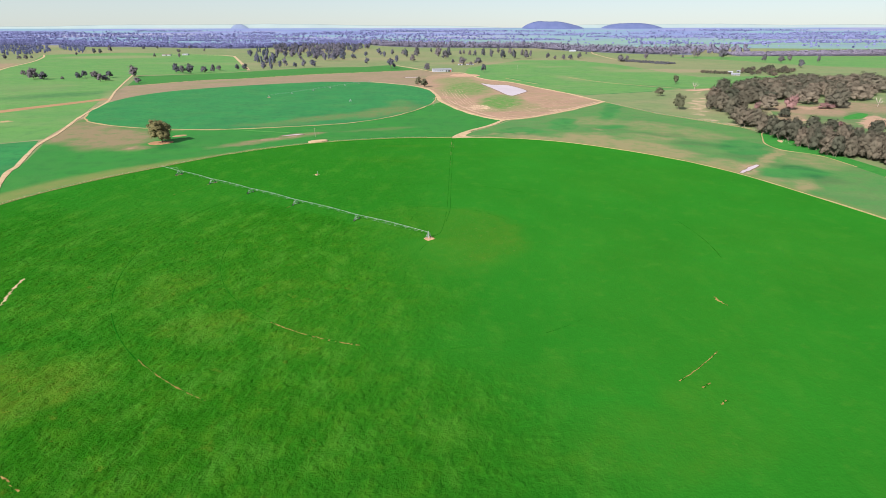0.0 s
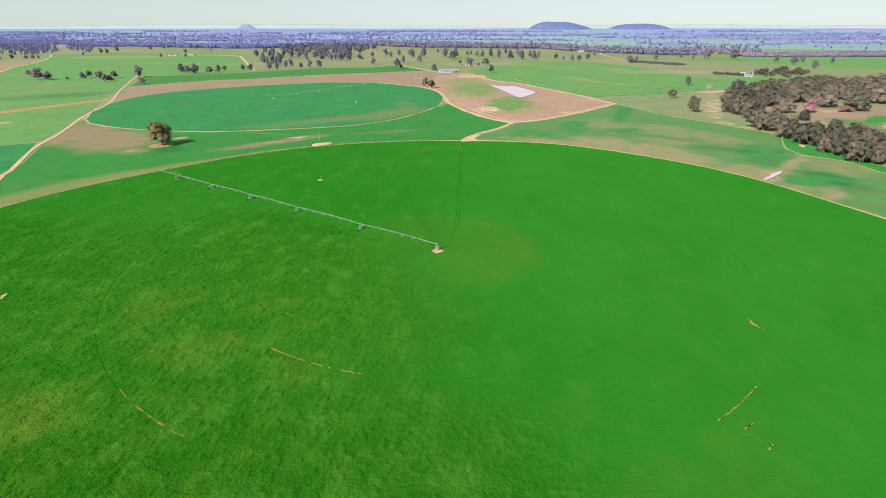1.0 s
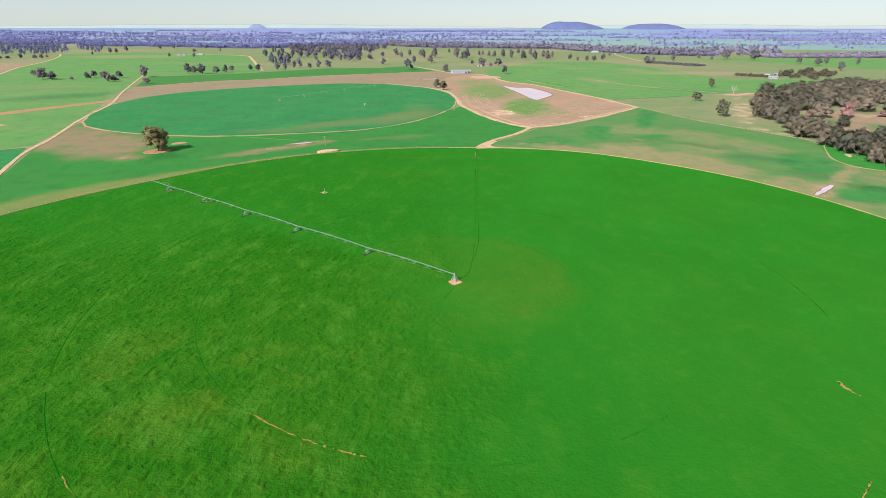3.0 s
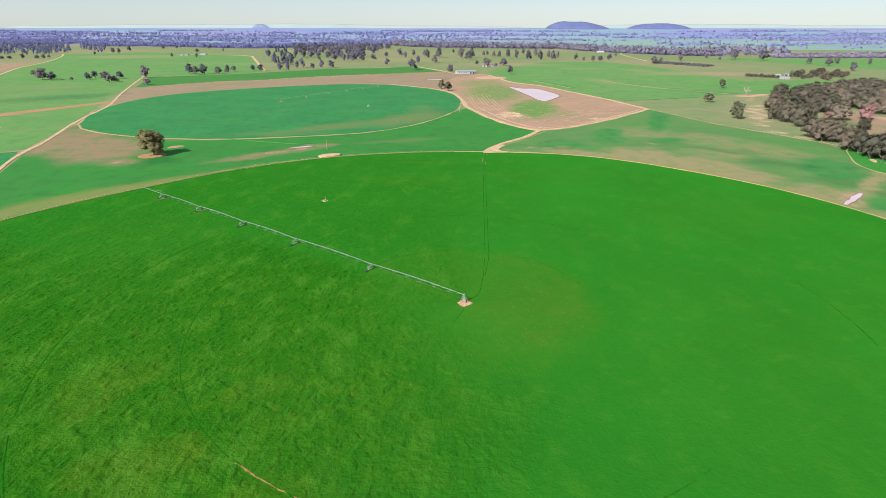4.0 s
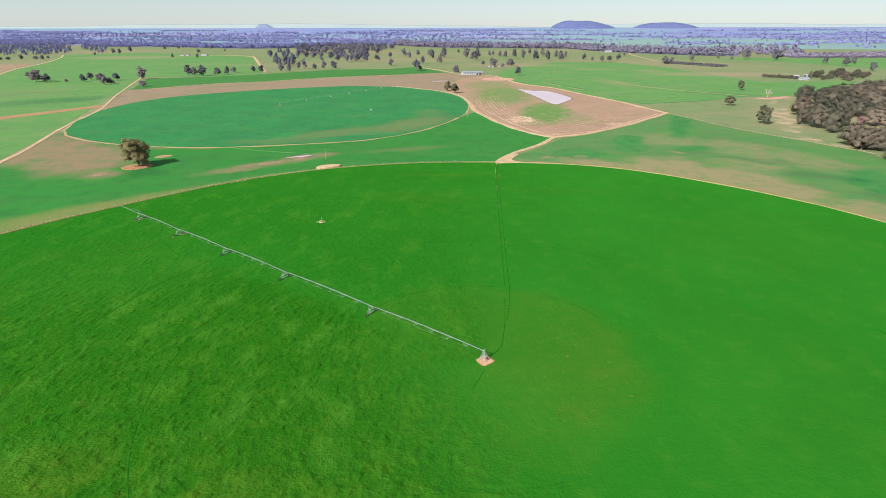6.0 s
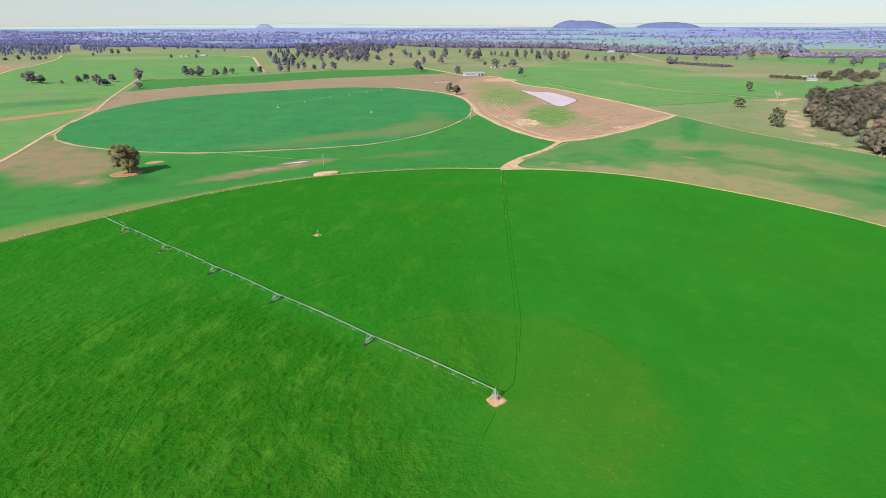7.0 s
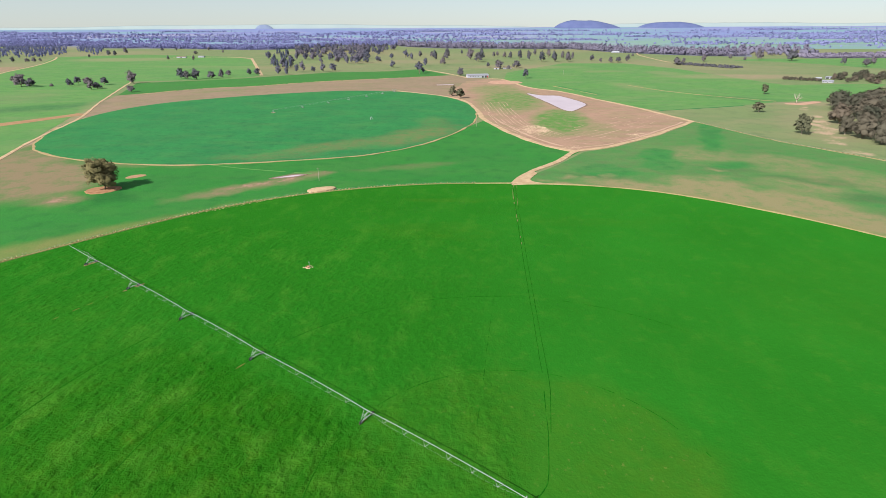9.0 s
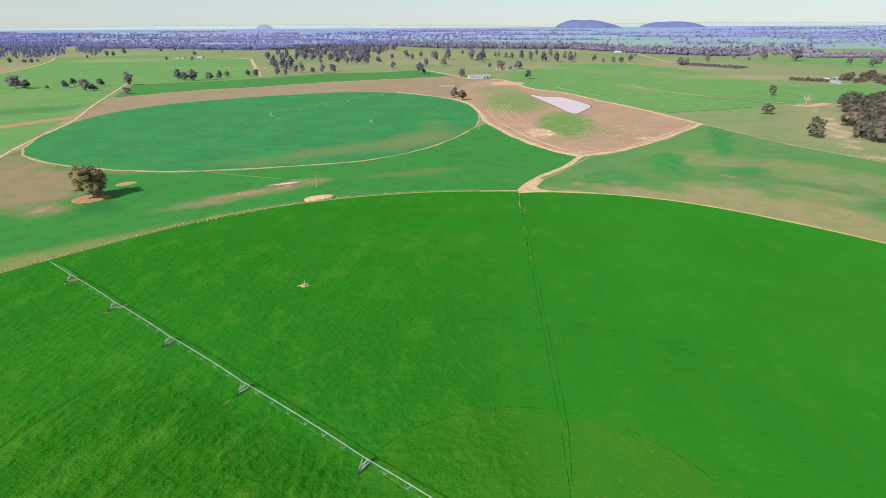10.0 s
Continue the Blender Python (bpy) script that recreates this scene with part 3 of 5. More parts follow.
def canopy(step, seed):
    """The rank part of the crop as a leafy, lumpy surface, pressed down along the wheel circles and sinking into the even crop round it."""
    q = np.random.RandomState(seed)
    xs, ys = np.arange(-268, 72, step), np.arange(-224, 192, step)
    x, y = np.meshgrid(xs, ys)
    lumps = blurred(q.normal(size=x.shape), 1)
    humps = blurred(np.kron(q.normal(size=(x.shape[0] // 4 + 1, x.shape[1] // 4 + 1)), np.ones((4, 4)))[:x.shape[0], :x.shape[1]], 4)
    rank, r = rough_growth(x, y), np.hypot(x, y)
    cover = np.clip((rank - 0.18) / 0.3, 0, 1)
    for wheel in (57.0, 111.3, 157.2, 201.5, 250.0):
        cover *= np.clip((np.abs(r - wheel) - 0.5) / 0.7, 0, 1)
    cover *= np.clip((r - 5) / 3, 0, 1)
    z = 0.24 + cover * (0.16 + 0.30 * np.clip(rank, 0, 1) * np.clip(0.9 * lumps + 0.4 * humps, -1.2, 2.2))
    ny, nx = x.shape
    i = (np.arange(ny - 1)[:, None] * nx + np.arange(nx - 1)[None, :]).ravel()
    quads = np.c_[i, i + 1, i + nx + 1, i + nx]
    keep = (r.ravel()[quads].max(1) < 286) & (cover.ravel()[quads].max(1) > 0)
    used, quads = np.unique(quads[keep], return_inverse=True)
    verts = np.c_[x.ravel(), y.ravel(), z.ravel()][used]
    me = bpy.data.meshes.new("crop_canopy")
    me.from_pydata(verts.tolist(), [], quads.reshape(-1, 4).tolist(), shade_flat=False)
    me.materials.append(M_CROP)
    attributes(me, verts, np.clip(0.03 + patches(verts[:, 0], verts[:, 1], GRAZED), 0, 1.2), np.zeros(len(verts)))
    me.update()
    set_rough(tagged(new("crop_canopy", me), "rank leafy growth of uneven green lucerne", "crop", "", "stuff"), verts[:, 0], verts[:, 1])


canopy(0.72, 4)
second_edge = [tuple(p) for p in smooth_line(C2, True, 8)]
sheet("crop_field", second_edge, 0.30, 7.0, M_CROP_FAR, "young crop circle, tinted blue-green for haze, with worn brown patches", WORN, [], base_dry=0.02)
sheet("pasture_field", [(-734, 1045), (-571, 1129), (-378, 1321), (-229, 1353), (-155, 1426), (-62, 1235), (-213, 1152), (-349, 1077), (-451, 989), (-543, 940), (-602, 869), (-640, 830)],
      0.10, 25, M_GREEN, "long strip of dark green young crop", [], [], base_dry=0.1)
sheet("stubble_field", [(-640, 830), (-602, 869), (-543, 940), (-451, 989), (-349, 1077), (-213, 1152), (-62, 1235), (-20, 1170), (30, 1150), (60, 1100), (30, 850), (-30, 760), (-60, 640), (-300, 600), (-480, 560), (-548, 610), (-608, 733)],
      0.06, 20, M_BAND, "brown stubble strip behind the crop circle", [(-480, 900, 60, 12, 40, 0.5), (0, 1010, 40, 40, 0, 0.5)], [(-300, 1090, 110, 12, 27, 0.6), (-560, 740, 50, 16, 50, 0.5), (10, 1080, 40, 30, 0, 0.8)])
sheet("pasture_field", [(-1500, 200), (-790, 180), (-660, 425), (-600, 546), (-560, 630), (-608, 733), (-768, 1081), (-571, 1129), (-528, 1227), (-809, 1882), (-961, 2069), (-1451, 2268), (-1696, 2070), (-1396, 1593), (-1272, 1322), (-1150, 1110), (-1500, 500)],
      0.07, 30, M_LIME, "bright lime green pasture with scattered trees", DRY, [])
sheet("pasture_field", [(-556, 600), (-600, 530), (-655, 415), (-775, 180), (-740, 120), (-600, 232), (-460, 262), (-425, 285), (-473, 414), (-520, 520)],
      0.08, 20, M_LIME, "bright green grazing paddock beside the dirt track", [], [(-560, 400, 14, 10, 0, 0.9)])
sheet("pasture_field", [(-740, 115), (-600, 226), (-460, 256), (-425, 278), (-384, 205), (-364, 165), (-340, 112), (-420, 0), (-900, -200)],
      0.08, 20, M_CROP_FAR, "dark green paddock corner beside the track", [], [])
sheet("bare_paddock", [(90, 405), (128, 428), (193, 492), (262, 577), (251, 621), (230, 694), (189, 797), (151, 895), (99, 967), (60, 1120), (20, 1140), (-30, 1050), (-55, 850), (-15, 750), (-2, 650), (4, 600), (30, 506), (52, 455), (70, 425)],
      0.09, 8, M_BARE, "bare brown paddock with green growth round the dam",
      [(100, 583, 94, 34, 82, 1.1), (127, 534, 39, 30, 80, 0.4), (52, 784, 130, 50, 86, 0.9), (35, 928, 89, 46, 88, 0.6)],
      [(62, 522, 33, 21, 85, 0.7), (178, 487, 17, 21, 75, 0.6), (81, 413, 20, 32, 82, 0.5), (231, 616, 30, 25, 73, 0.4)])
sheet("bare_patch", circle(58, 1064, 36, 40, 0.05, 2.0), 0.16, 8, M_PINK, "pinkish bare earth in front of the shed", [], [], "structure", "bare patch")
sheet("bare_patch", [tuple(p) for p in smooth_line([(463, 738), (482, 730), (505, 742), (530, 762), (520, 768), (492, 752), (470, 748)], True, 4)], 0.16, 6, M_PINK, "reddish bare earth below the dead tree", [], [], "structure", "bare patch")
sheet("clearing_floor", [tuple(p) for p in smooth_line([(440, 395), (462, 455), (500, 520), (583, 560), (700, 560), (690, 440), (560, 300), (455, 235), (432, 300)], True, 8)], 0.12, 5, M_CLEARING, "brown trodden clearing with green grass in the creek woods",
      [(533, 491, 52, 60, 56, 1.2), (464, 417, 53, 20, 57, 1.0), (488, 367, 38, 14, 53, 0.6), (630, 520, 70, 60, 50, 0.9)], [(551, 391, 74, 17, 51, 1.0), (468, 404, 18, 7, 56, 0.95), (552, 508, 17, 25, 55, 0.8), (585, 420, 60, 12, 51, 0.4)], category="clearing")
sheet("green_field", [tuple(p) for p in smooth_line([(530, 408), (560, 420), (592, 455), (586, 462), (560, 444), (538, 426)], True, 5)], 0.2, 4, M_FRESH, "patch of fresh green grass in the creek clearing", [], [])
sheet("green_field", [(382, 338), (366, 318), (352, 288), (341, 262), (338, 237), (343, 225), (360, 206), (364, 173), (364, 131), (360, 98), (380, 98), (383, 145), (381, 184), (380, 215), (381, 250), (382, 288)], 0.14, 8, M_FRESH, "fresh bright green grass below the creek belt", [], [])
sheet("green_field", [(19, 296), (60, 350), (95, 404), (128, 424), (193, 487), (265, 576), (282, 526), (303, 458), (334, 405), (364, 352), (369, 294), (358, 245), (370, 215), (374, 141), (385, 0), (370, -200), (150, -320), (100, -200), (200, 0), (150, 150)],
      0.08, 5, M_PADDOCK, "green paddock with tan worn patches beside the crop circle", base_dry=0.22)
sheet("green_field", [(60, 1118), (99, 970), (151, 899), (189, 801), (230, 698), (257, 669), (393, 723), (461, 760), (611, 799), (820, 1035), (609, 1015), (589, 1129), (547, 1447), (467, 1653), (278, 1660), (79, 1312)],
      0.08, 18, M_LIME, "bright green pasture beyond the dam")
sheet("green_field", [(855, 1792), (957, 1732), (1024, 1618), (1070, 1470), (1135, 1365), (1300, 1250), (2200, 1880), (1647, 1883), (1377, 1893), (1144, 1869), (990, 1882)],
      0.08, 25, M_LIME, "bright green pasture below the far creek", [], [])
sheet("green_field", [(-469, 414), (-470, 426), (-428, 382), (-395, 370), (-354, 350), (-272, 339), (-195, 353), (-110, 384), (-53, 448), (-8, 556), (8, 590), (30, 500), (52, 448), (91, 405), (64, 364), (42, 335), (30, 290), (24, 284), (0, 286), (-60, 278), (-120, 258), (-200, 205), (-262, 118), (-288, 50), (-330, 90), (-372, 190), (-412, 268), (-434, 330)],
      0.05, 8, M_GREEN, "green paddock between the two crop circles")

# ---- tracks ----
ribbon("dirt_track", [(19, 292), (28, 314), (41, 336), (63, 364), (88, 406), (128, 431), (193, 495), (265, 581)], 5.6, 0.34, M_ROAD, "sandy farm track along the paddock fence", 0.22, 1)
ribbon("dirt_track", [(88, 404), (68, 424), (50, 454), (28, 506), (3, 596), (-4, 665), (-20, 756), (-58, 826), (-135, 893), (-150, 905)], 5.8, 0.36, M_ROAD, "sandy farm track round the second crop circle", 0.3, 2)
ribbon("dirt_track", [(84, 420), (104, 427), (128, 441), (156, 465), (186, 498), (222, 540), (250, 575)], 2.4, 0.2, M_FURROW, "pale worn line inside the paddock fence", 0.7, 22, gaps=0.12)
ribbon("dirt_track", [(79, 428), (63, 455), (43, 506), (20, 590), (10, 660)], 2.2, 0.2, M_FURROW, "pale worn line inside the paddock fence", 0.7, 23, gaps=0.15)
ribbon("dirt_track", [(27, 1149), (60, 1123), (99, 967), (151, 895), (189, 797), (230, 694), (251, 621), (265, 580)], 5.6, 0.3, M_ROAD, "sandy farm track along the far side of the paddock", 0.3, 3)
ribbon("dirt_track", [(-300, 60), (-337, 114), (-357, 148), (-364, 167), (-383, 203), (-412, 261), (-434, 324), (-473, 414), (-501, 487), (-537, 590), (-608, 733), (-690, 910), (-768, 1081)], 3.8, 0.3, M_ROAD, "sandy farm track past the crop circles", 0.22, 4)
ribbon("dirt_track", [(-790, 170), (-658, 420), (-600, 540), (-556, 622)], 25.0, 0.25, M_RED, "reddish earth track", 0.16, 5, step=14)
ribbon("dirt_track", C2[17:] + C2[:9], 2.3, 0.33, M_EDGE, "thin sandy track along the crop's edge", 0.75, 6)
ribbon("dirt_track", [(-528, 1227), (-809, 1882), (-850, 1960), (-961, 2040), (-1200, 2060)], 9, 0.3, M_ROAD, "pale gravel farm road", 0.1, 7, step=20)
ribbon("dirt_track", [(-1050, 950), (-1160, 1130), (-1272, 1322), (-1396, 1593), (-1560, 1880), (-1696, 2075)], 6.5, 0.3, M_ROAD, "pale gravel road on a slope", 0.15, 8, step=20)
ribbon("dirt_track", [(-20, 1165), (-80, 1300), (-160, 1440)], 6, 0.3, M_ROAD, "farm drive to the shed", 0.2, 9, step=15)
ribbon("dirt_track", [(265, 580), (282, 526), (306, 458), (338, 405), (372, 340)], 1.2, 0.25, M_EDGE, "worn strip below the fence", 0.6, 10)


ribbon("dirt_track", arc(0.9, -60, 92, 40), 1.9, 0.28, M_RIM, "thin sandy track round the crop circle", 0.75, 11)
ribbon("dirt_track", arc(0.9, 92, 240, 40), 1.3, 0.28, M_RIM_WORN, "thin worn track below the crop circle's fence", 0.4, 12)
ribbon("dirt_track", [(300, 1010), (345, 900), (410, 820), (465, 770)], 2.0, 0.3, M_EDGE, "thin worn line through the pasture", 0.7, 14)
ribbon("dark_verge", [(252, 668), (320, 693), (393, 722)], 3.0, 0.2, M_CROP_FAR, "dark line of long grass along a fence", 0.5, 15, "verge", "stuff")
ribbon("dirt_track", [(-340, 401), (-317, 382), (-284, 359), (-253, 347), (-212, 333), (-168, 322), (-144, 317)], 1.3, 0.2, M_LIME, "faint grassy wheel line across the paddock", 0.5, 24, gaps=0.1)
for k in range(8):
    d = 12 + 5.5 * k
    ribbon("furrow", [(40 + d, 470 + d * 0.4), (12 + d, 540), (0 + d, 620), (-6 + d, 690), (-14 + d * 1.1, 750)], 0.9, 0.11, M_FURROW, "pale curved furrow in the bare paddock", 0.95, 80 + k, "furrow", "stuff", step=4, gaps=0.2)
for k in range(8):
    d = 9 + 8 * k
    ribbon("furrow", [(105 - d * 0.6, 430 + d), (150 - d * 0.6, 470 + d), (200 - d * 0.6, 525 + d), (225 - d * 0.5, 560 + d)], 0.9, 0.11, M_FURROW, "pale straight furrow in the bare paddock", 0.95, 90 + k, "furrow", "stuff", step=4, gaps=0.55)
ribbon("dirt_track", [(376, 330), (355, 291), (341, 262), (338, 237), (343, 225), (360, 206), (364, 173), (364, 131), (360, 98)], 1.3, 0.3, M_EDGE, "thin pale path along the creek grass", 0.6, 16, gaps=0.08)
ribbon("dry_strip", [(-610, 850), (-543, 938), (-451, 988), (-349, 1076), (-213, 1151), (-90, 1215)], 5, 0.14, M_EDGE, "tan worn strip along the stubble", 0.6, 17, "verge", "stuff", gaps=0.2)
sheet("ploughed_field", [(-1080, 980), (-1170, 1130), (-1282, 1322), (-1375, 1520), (-1650, 1520), (-1700, 1100)], 0.1, 25, M_BAND, "bare purplish-brown ploughed field", [], [(-1350, 1350, 300, 300, 0, 0.55)])
ribbon("dirt_track", [(700, 2320), (654, 2135), (626, 1819), (624, 1700)], 6, 0.3, M_ROAD, "pale farm road on the far pasture", 0.3, 18, step=15)
ribbon("dirt_track", [(150, 990), (175, 925), (205, 851)], 2.2, 0.3, M_EDGE, "worn line along a contour bank", 0.6, 19, gaps=0.2)
ribbon("dark_verge", [(158, 995), (183, 930), (213, 856)], 3.0, 0.2, M_CROP_FAR, "dark grassy contour bank", 0.5, 20, "verge", "stuff")

# ---- water ----
def pool(points, z, label, step=6, bank=2.4):
    edge = [tuple(p) for p in smooth_line(points, True, step)]
    sheet("water", edge, z, 10, M_WATER, label, [], [], "structure", "water")
    ribbon("bank", points, bank, z + 0.05, M_BANK, "damp clay bank round the water", 0.4, 21, "bank", "structure", True)


pool([(86, 866), (109, 841), (140, 829), (163, 739), (147, 692), (127, 660), (115, 690), (104, 762)], 0.2, "milky farm dam, full to its clay bank")
pool([(-84, 1004), (-49, 1012), (-48, 1022), (-83, 1014)], 0.2, "narrow pale pond beside the stubble")
pool([(253.5, 144.5), (256.5, 143.5), (262, 148.5), (266, 151), (272, 157), (276, 160.5), (284.5, 170), (282, 171.5), (276, 166.5), (270, 162), (265.5, 156), (260, 152)], 0.2, "shallow milky puddle in the paddock", 3, 0.7)
pool([(-174, 301), (-164, 303), (-156, 306), (-148, 314), (-155, 314), (-166, 308)], 0.2, "shallow muddy puddle in the grass", 3)

# ---- wheel tracks of the irrigator ----
RADII = (55.0, 110.8, 158.8, 204.8, 250.0)
ARM = 146.47


def pressed(r, a0, a1, w, seed, gaps=0.14):
    """A narrow line where a wheel has pressed the crop down along one circle."""
    ribbon("wheel_track", arc(r, a0, a1, 30), w, 0.33, M_PRESS, "narrow wheel line pressed into the crop", 0.5, seed, "wheel track", "structure", step=1.5, gaps=gaps)


def rut(line, w, seed, gaps, material):
    """A rut worn bare in uneven lengths, with flattened crop along it."""
    ribbon("wheel_track", line, w * 1.6, 0.34, M_PRESS, "crop flattened beside a wheel rut", 0.7, seed, "wheel track", "structure", step=1.5, gaps=0.1)
    ribbon("wheel_track", line, w, 0.37, material, "muddy wheel rut worn bare in the crop", 1.1, seed + 20, "wheel track", "structure", step=0.35, gaps=gaps * 0.5)


for k, (r, a0, a1, w, gaps) in enumerate(((57.0, 20, 140, 0.27, 0.25), (57.0, 155, 290, 0.22, 0.4), (111.3, 50, 143, 0.3, 0.14), (111.3, 150, 236, 0.32, 0.14), (111.6, 260, 313, 0.16, 0.5),
                                          (157.3, 150, 229, 0.42, 0.12), (157.0, -10, 10, 0.26, 0.4), (201.0, 165, 195, 0.34, 0.14))):
    pressed(r, a0, a1, w, 30 + k, gaps)
for k, (r, a0, a1, w, gaps) in enumerate(((111.2, 236, 258, 0.34, 0.3), (156.8, 229, 244, 0.30, 0.4), (201.0, 195, 204, 1.1, 0.1), (204.6, 236, 240, 0.5, 0.35), (158.4, 304.5, 314.5, 0.25, 0.5), (165.0, 305.6, 307.2, 0.4, 0.4),
                                          (173.0, 304.6, 305.8, 0.45, 0.4))):
    rut(arc(r, a0, a1, 14), w, 50 + k, gaps, M_ROAD if k == 2 else M_RUT)
rut([(130.6, -70.3), (130.8, -73.7), (131.5, -75.9), (132.6, -78.1)], 0.75, 58, 0.0, M_RUT)
for k, (r, a0, a1, w, gaps) in enumerate(((204.8, 146.5, 149.0, 0.6, 0.1), (205.0, 149.0, 156.0, 0.14, 0.45), (110.8, 147.0, 151.0, 0.2, 0.4), (158.8, 145.5, 148.0, 0.25, 0.3), (55.0, 146.5, 150.0, 0.25, 0.35))):
    rut(arc(r, a0, a1, 12), w, 60 + k, gaps, M_MUD if k == 0 else M_RUT)
# the pair of vehicle tracks from the pivot to the gate, and older faint lines
ribbon("wheel_track", [(3.5, 3.5), (6, 7), (7.2, 11), (9, 25), (10, 40), (11, 54), (11.2, 65), (12, 92), (12.4, 112), (14.2, 180), (18, 285)], 0.24, 0.33, M_PRESS, "vehicle track pressed through the crop", 0.5, 70, "wheel track", "structure", step=2.0, gaps=0.03)
ribbon("wheel_track", [(10, 27), (12, 42), (13, 56), (14, 100), (16.2, 182), (19.8, 288)], 0.21, 0.33, M_PRESS, "vehicle track pressed through the crop", 0.5, 71, "wheel track", "structure", step=2.0, gaps=0.06)
ribbon("wheel_track", [(-12, 17), (-12, 28), (-10, 46), (-7, 78), (-3, 114)], 0.19, 0.33, M_PRESS, "faint line pressed through the crop", 0.5, 74, "wheel track", "structure", step=2.0, gaps=0.3)
ribbon("wheel_track", [(0, -6), (-5, -19), (-8, -27), (-10, -41), (-10, -61), (-9, -82)], 0.17, 0.33, M_PRESS, "faint line pressed through the crop", 0.5, 75, "wheel track", "structure", step=2.0, gaps=0.3)


for k, line in enumerate(([(19, 291), (16.5, 265), (15.5, 225), (15, 195), (14.5, 172)], [(21.5, 291), (19.5, 268), (18, 240)])):
    ribbon("wheel_track", line, (0.2, 0.16)[k], 0.345, M_EDGE, "sandy vehicle track worn through the crop at the gate", 0.8, 76 + k, "wheel track", "structure", step=1.5, gaps=0.5)
fan = smooth_line([(17.5, 289), (23, 301), (31, 315), (39, 327), (41, 325), (36, 313), (33, 304.5), (36, 298), (46, 293.5), (60, 289.5), (45, 291), (30, 290.5)], True, 2.0)
sheet("track_fan", [tuple(p) for p in fan], 0.31, 3, M_ROAD, "sandy track widening at the paddock gate", [], [], "structure", "track")

# ---- the irrigators ----
def wheel_mesh():
    m, n = Mesher(), 16
    profile = ((0.42, -0.16), (0.68, -0.18), (0.75, -0.1), (0.75, 0.1), (0.68, 0.18), (0.42, 0.16))
    verts = [(r * math.cos(i * math.tau / n), y, r * math.sin(i * math.tau / n)) for i in range(n) for r, y in profile]
    k = len(profile)
    faces = [(k * i + j, k * i + j + 1, k * ((i + 1) % n) + j + 1, k * ((i + 1) % n) + j) for i in range(n) for j in range(k - 1)]
    for i in range(0, n, 1):  # lugs
        a = i * math.tau / n
        m.box((0, 0, 0.76), (0.07, 0.34, 0.06), Matrix.Rotation(a, 4, "Y"))
    return m.add(verts, faces).mesh("tyre", M_TYRE)


def rim_mesh():
    m = Mesher().tube((0, -0.1, 0), (0, 0.1, 0), 0.43, sides=14).tube((0, -0.2, 0), (0, 0.2, 0), 0.1, sides=8)
    return m.mesh("rim", M_STEEL)


TYRE, RIM = wheel_mesh(), rim_mesh()
TOP = 4.0


def drive_tower(parent, r, wheels=2.4):
    """A drive tower across the arm at r metres from the pivot: two A-legs, base beam, motor and two wheels."""
    m = Mesher()
    for s in (-1, 1):
        for dx in (-0.25, 0.25):
            m.tube((r + dx * 3.2, 0, TOP - 0.15), (r + dx, s * wheels, 0.95), 0.06)
        m.tube((r - 0.5, s * 1.0, 2.75), (r + 0.5, s * 1.0, 2.75), 0.05)
        m.tube((r - 0.7, s * 0.25, TOP - 0.4), (r + 0.25, s * 1.6, 1.9), 0.04)
    m.tube((r, -1.25, 2.3), (r, 1.25, 2.3), 0.05)
    tower = part("drive_tower", m, M_STEEL, parent)
    part("base_beam", Mesher().box((r, 0, 0.98), (0.24, 2 * wheels + 0.3, 0.2)).box((r, 0, 1.2), (0.35, 0.5, 0.3)), M_STEEL, tower)
    for s in (-1, 1):
        w = part("wheel", TYRE, None, tower)
        w.matrix_basis = pose(r, s * wheels, 0.78, 0, 0, 90)
        h = part("rim", RIM, None, tower)
        h.matrix_basis = pose(r, s * wheels, 0.78, 0, 0, 90)


def span(parent, a, b, stations):
    """A bowed pipe between two towers, with the truss of struts and rods below it."""
    bow = lambda x: TOP + 0.55 * math.sin(math.pi * min(max((x - a) / (b - a), 0), 1))
    m, n = Mesher(), 14
    xs = [a + (b - a) * i / n for i in range(n + 1)]
    m.bent([(p, 0, bow(p)) for p in xs], 0.082)
    pipe = part("span_pipe", m, M_STEEL, parent)
    last = {s: Vector((a + 0.4, 0, TOP - 0.1)) for s in (-1, 1)}
    rods = Mesher()
    for i in range(stations):
        x = a + (b - a) * (i + 1) / (stations + 1)
        deep = 1.2 * math.sin(math.pi * (i + 1) / (stations + 1)) ** 0.5
        m = Mesher()
        for s in (-1, 1):
            foot = Vector((x, s * 0.95, bow(x) - deep))
            for dx in (-1.25, 1.25):
                m.tube((x + dx, 0, bow(x + dx)), foot, 0.034, sides=5)
            rods.tube(last[s], foot, 0.012, sides=4)
            last[s] = foot
        m.tube((x, -0.95, bow(x) - deep), (x, 0.95, bow(x) - deep), 0.034, sides=5)
        part("truss_strut", m, M_STEEL, pipe)
    for s in (-1, 1):
        rods.tube(last[s], (b - 0.4, 0, TOP - 0.1), 0.012, sides=4)
    part("truss_rod", rods, M_STEEL, pipe)


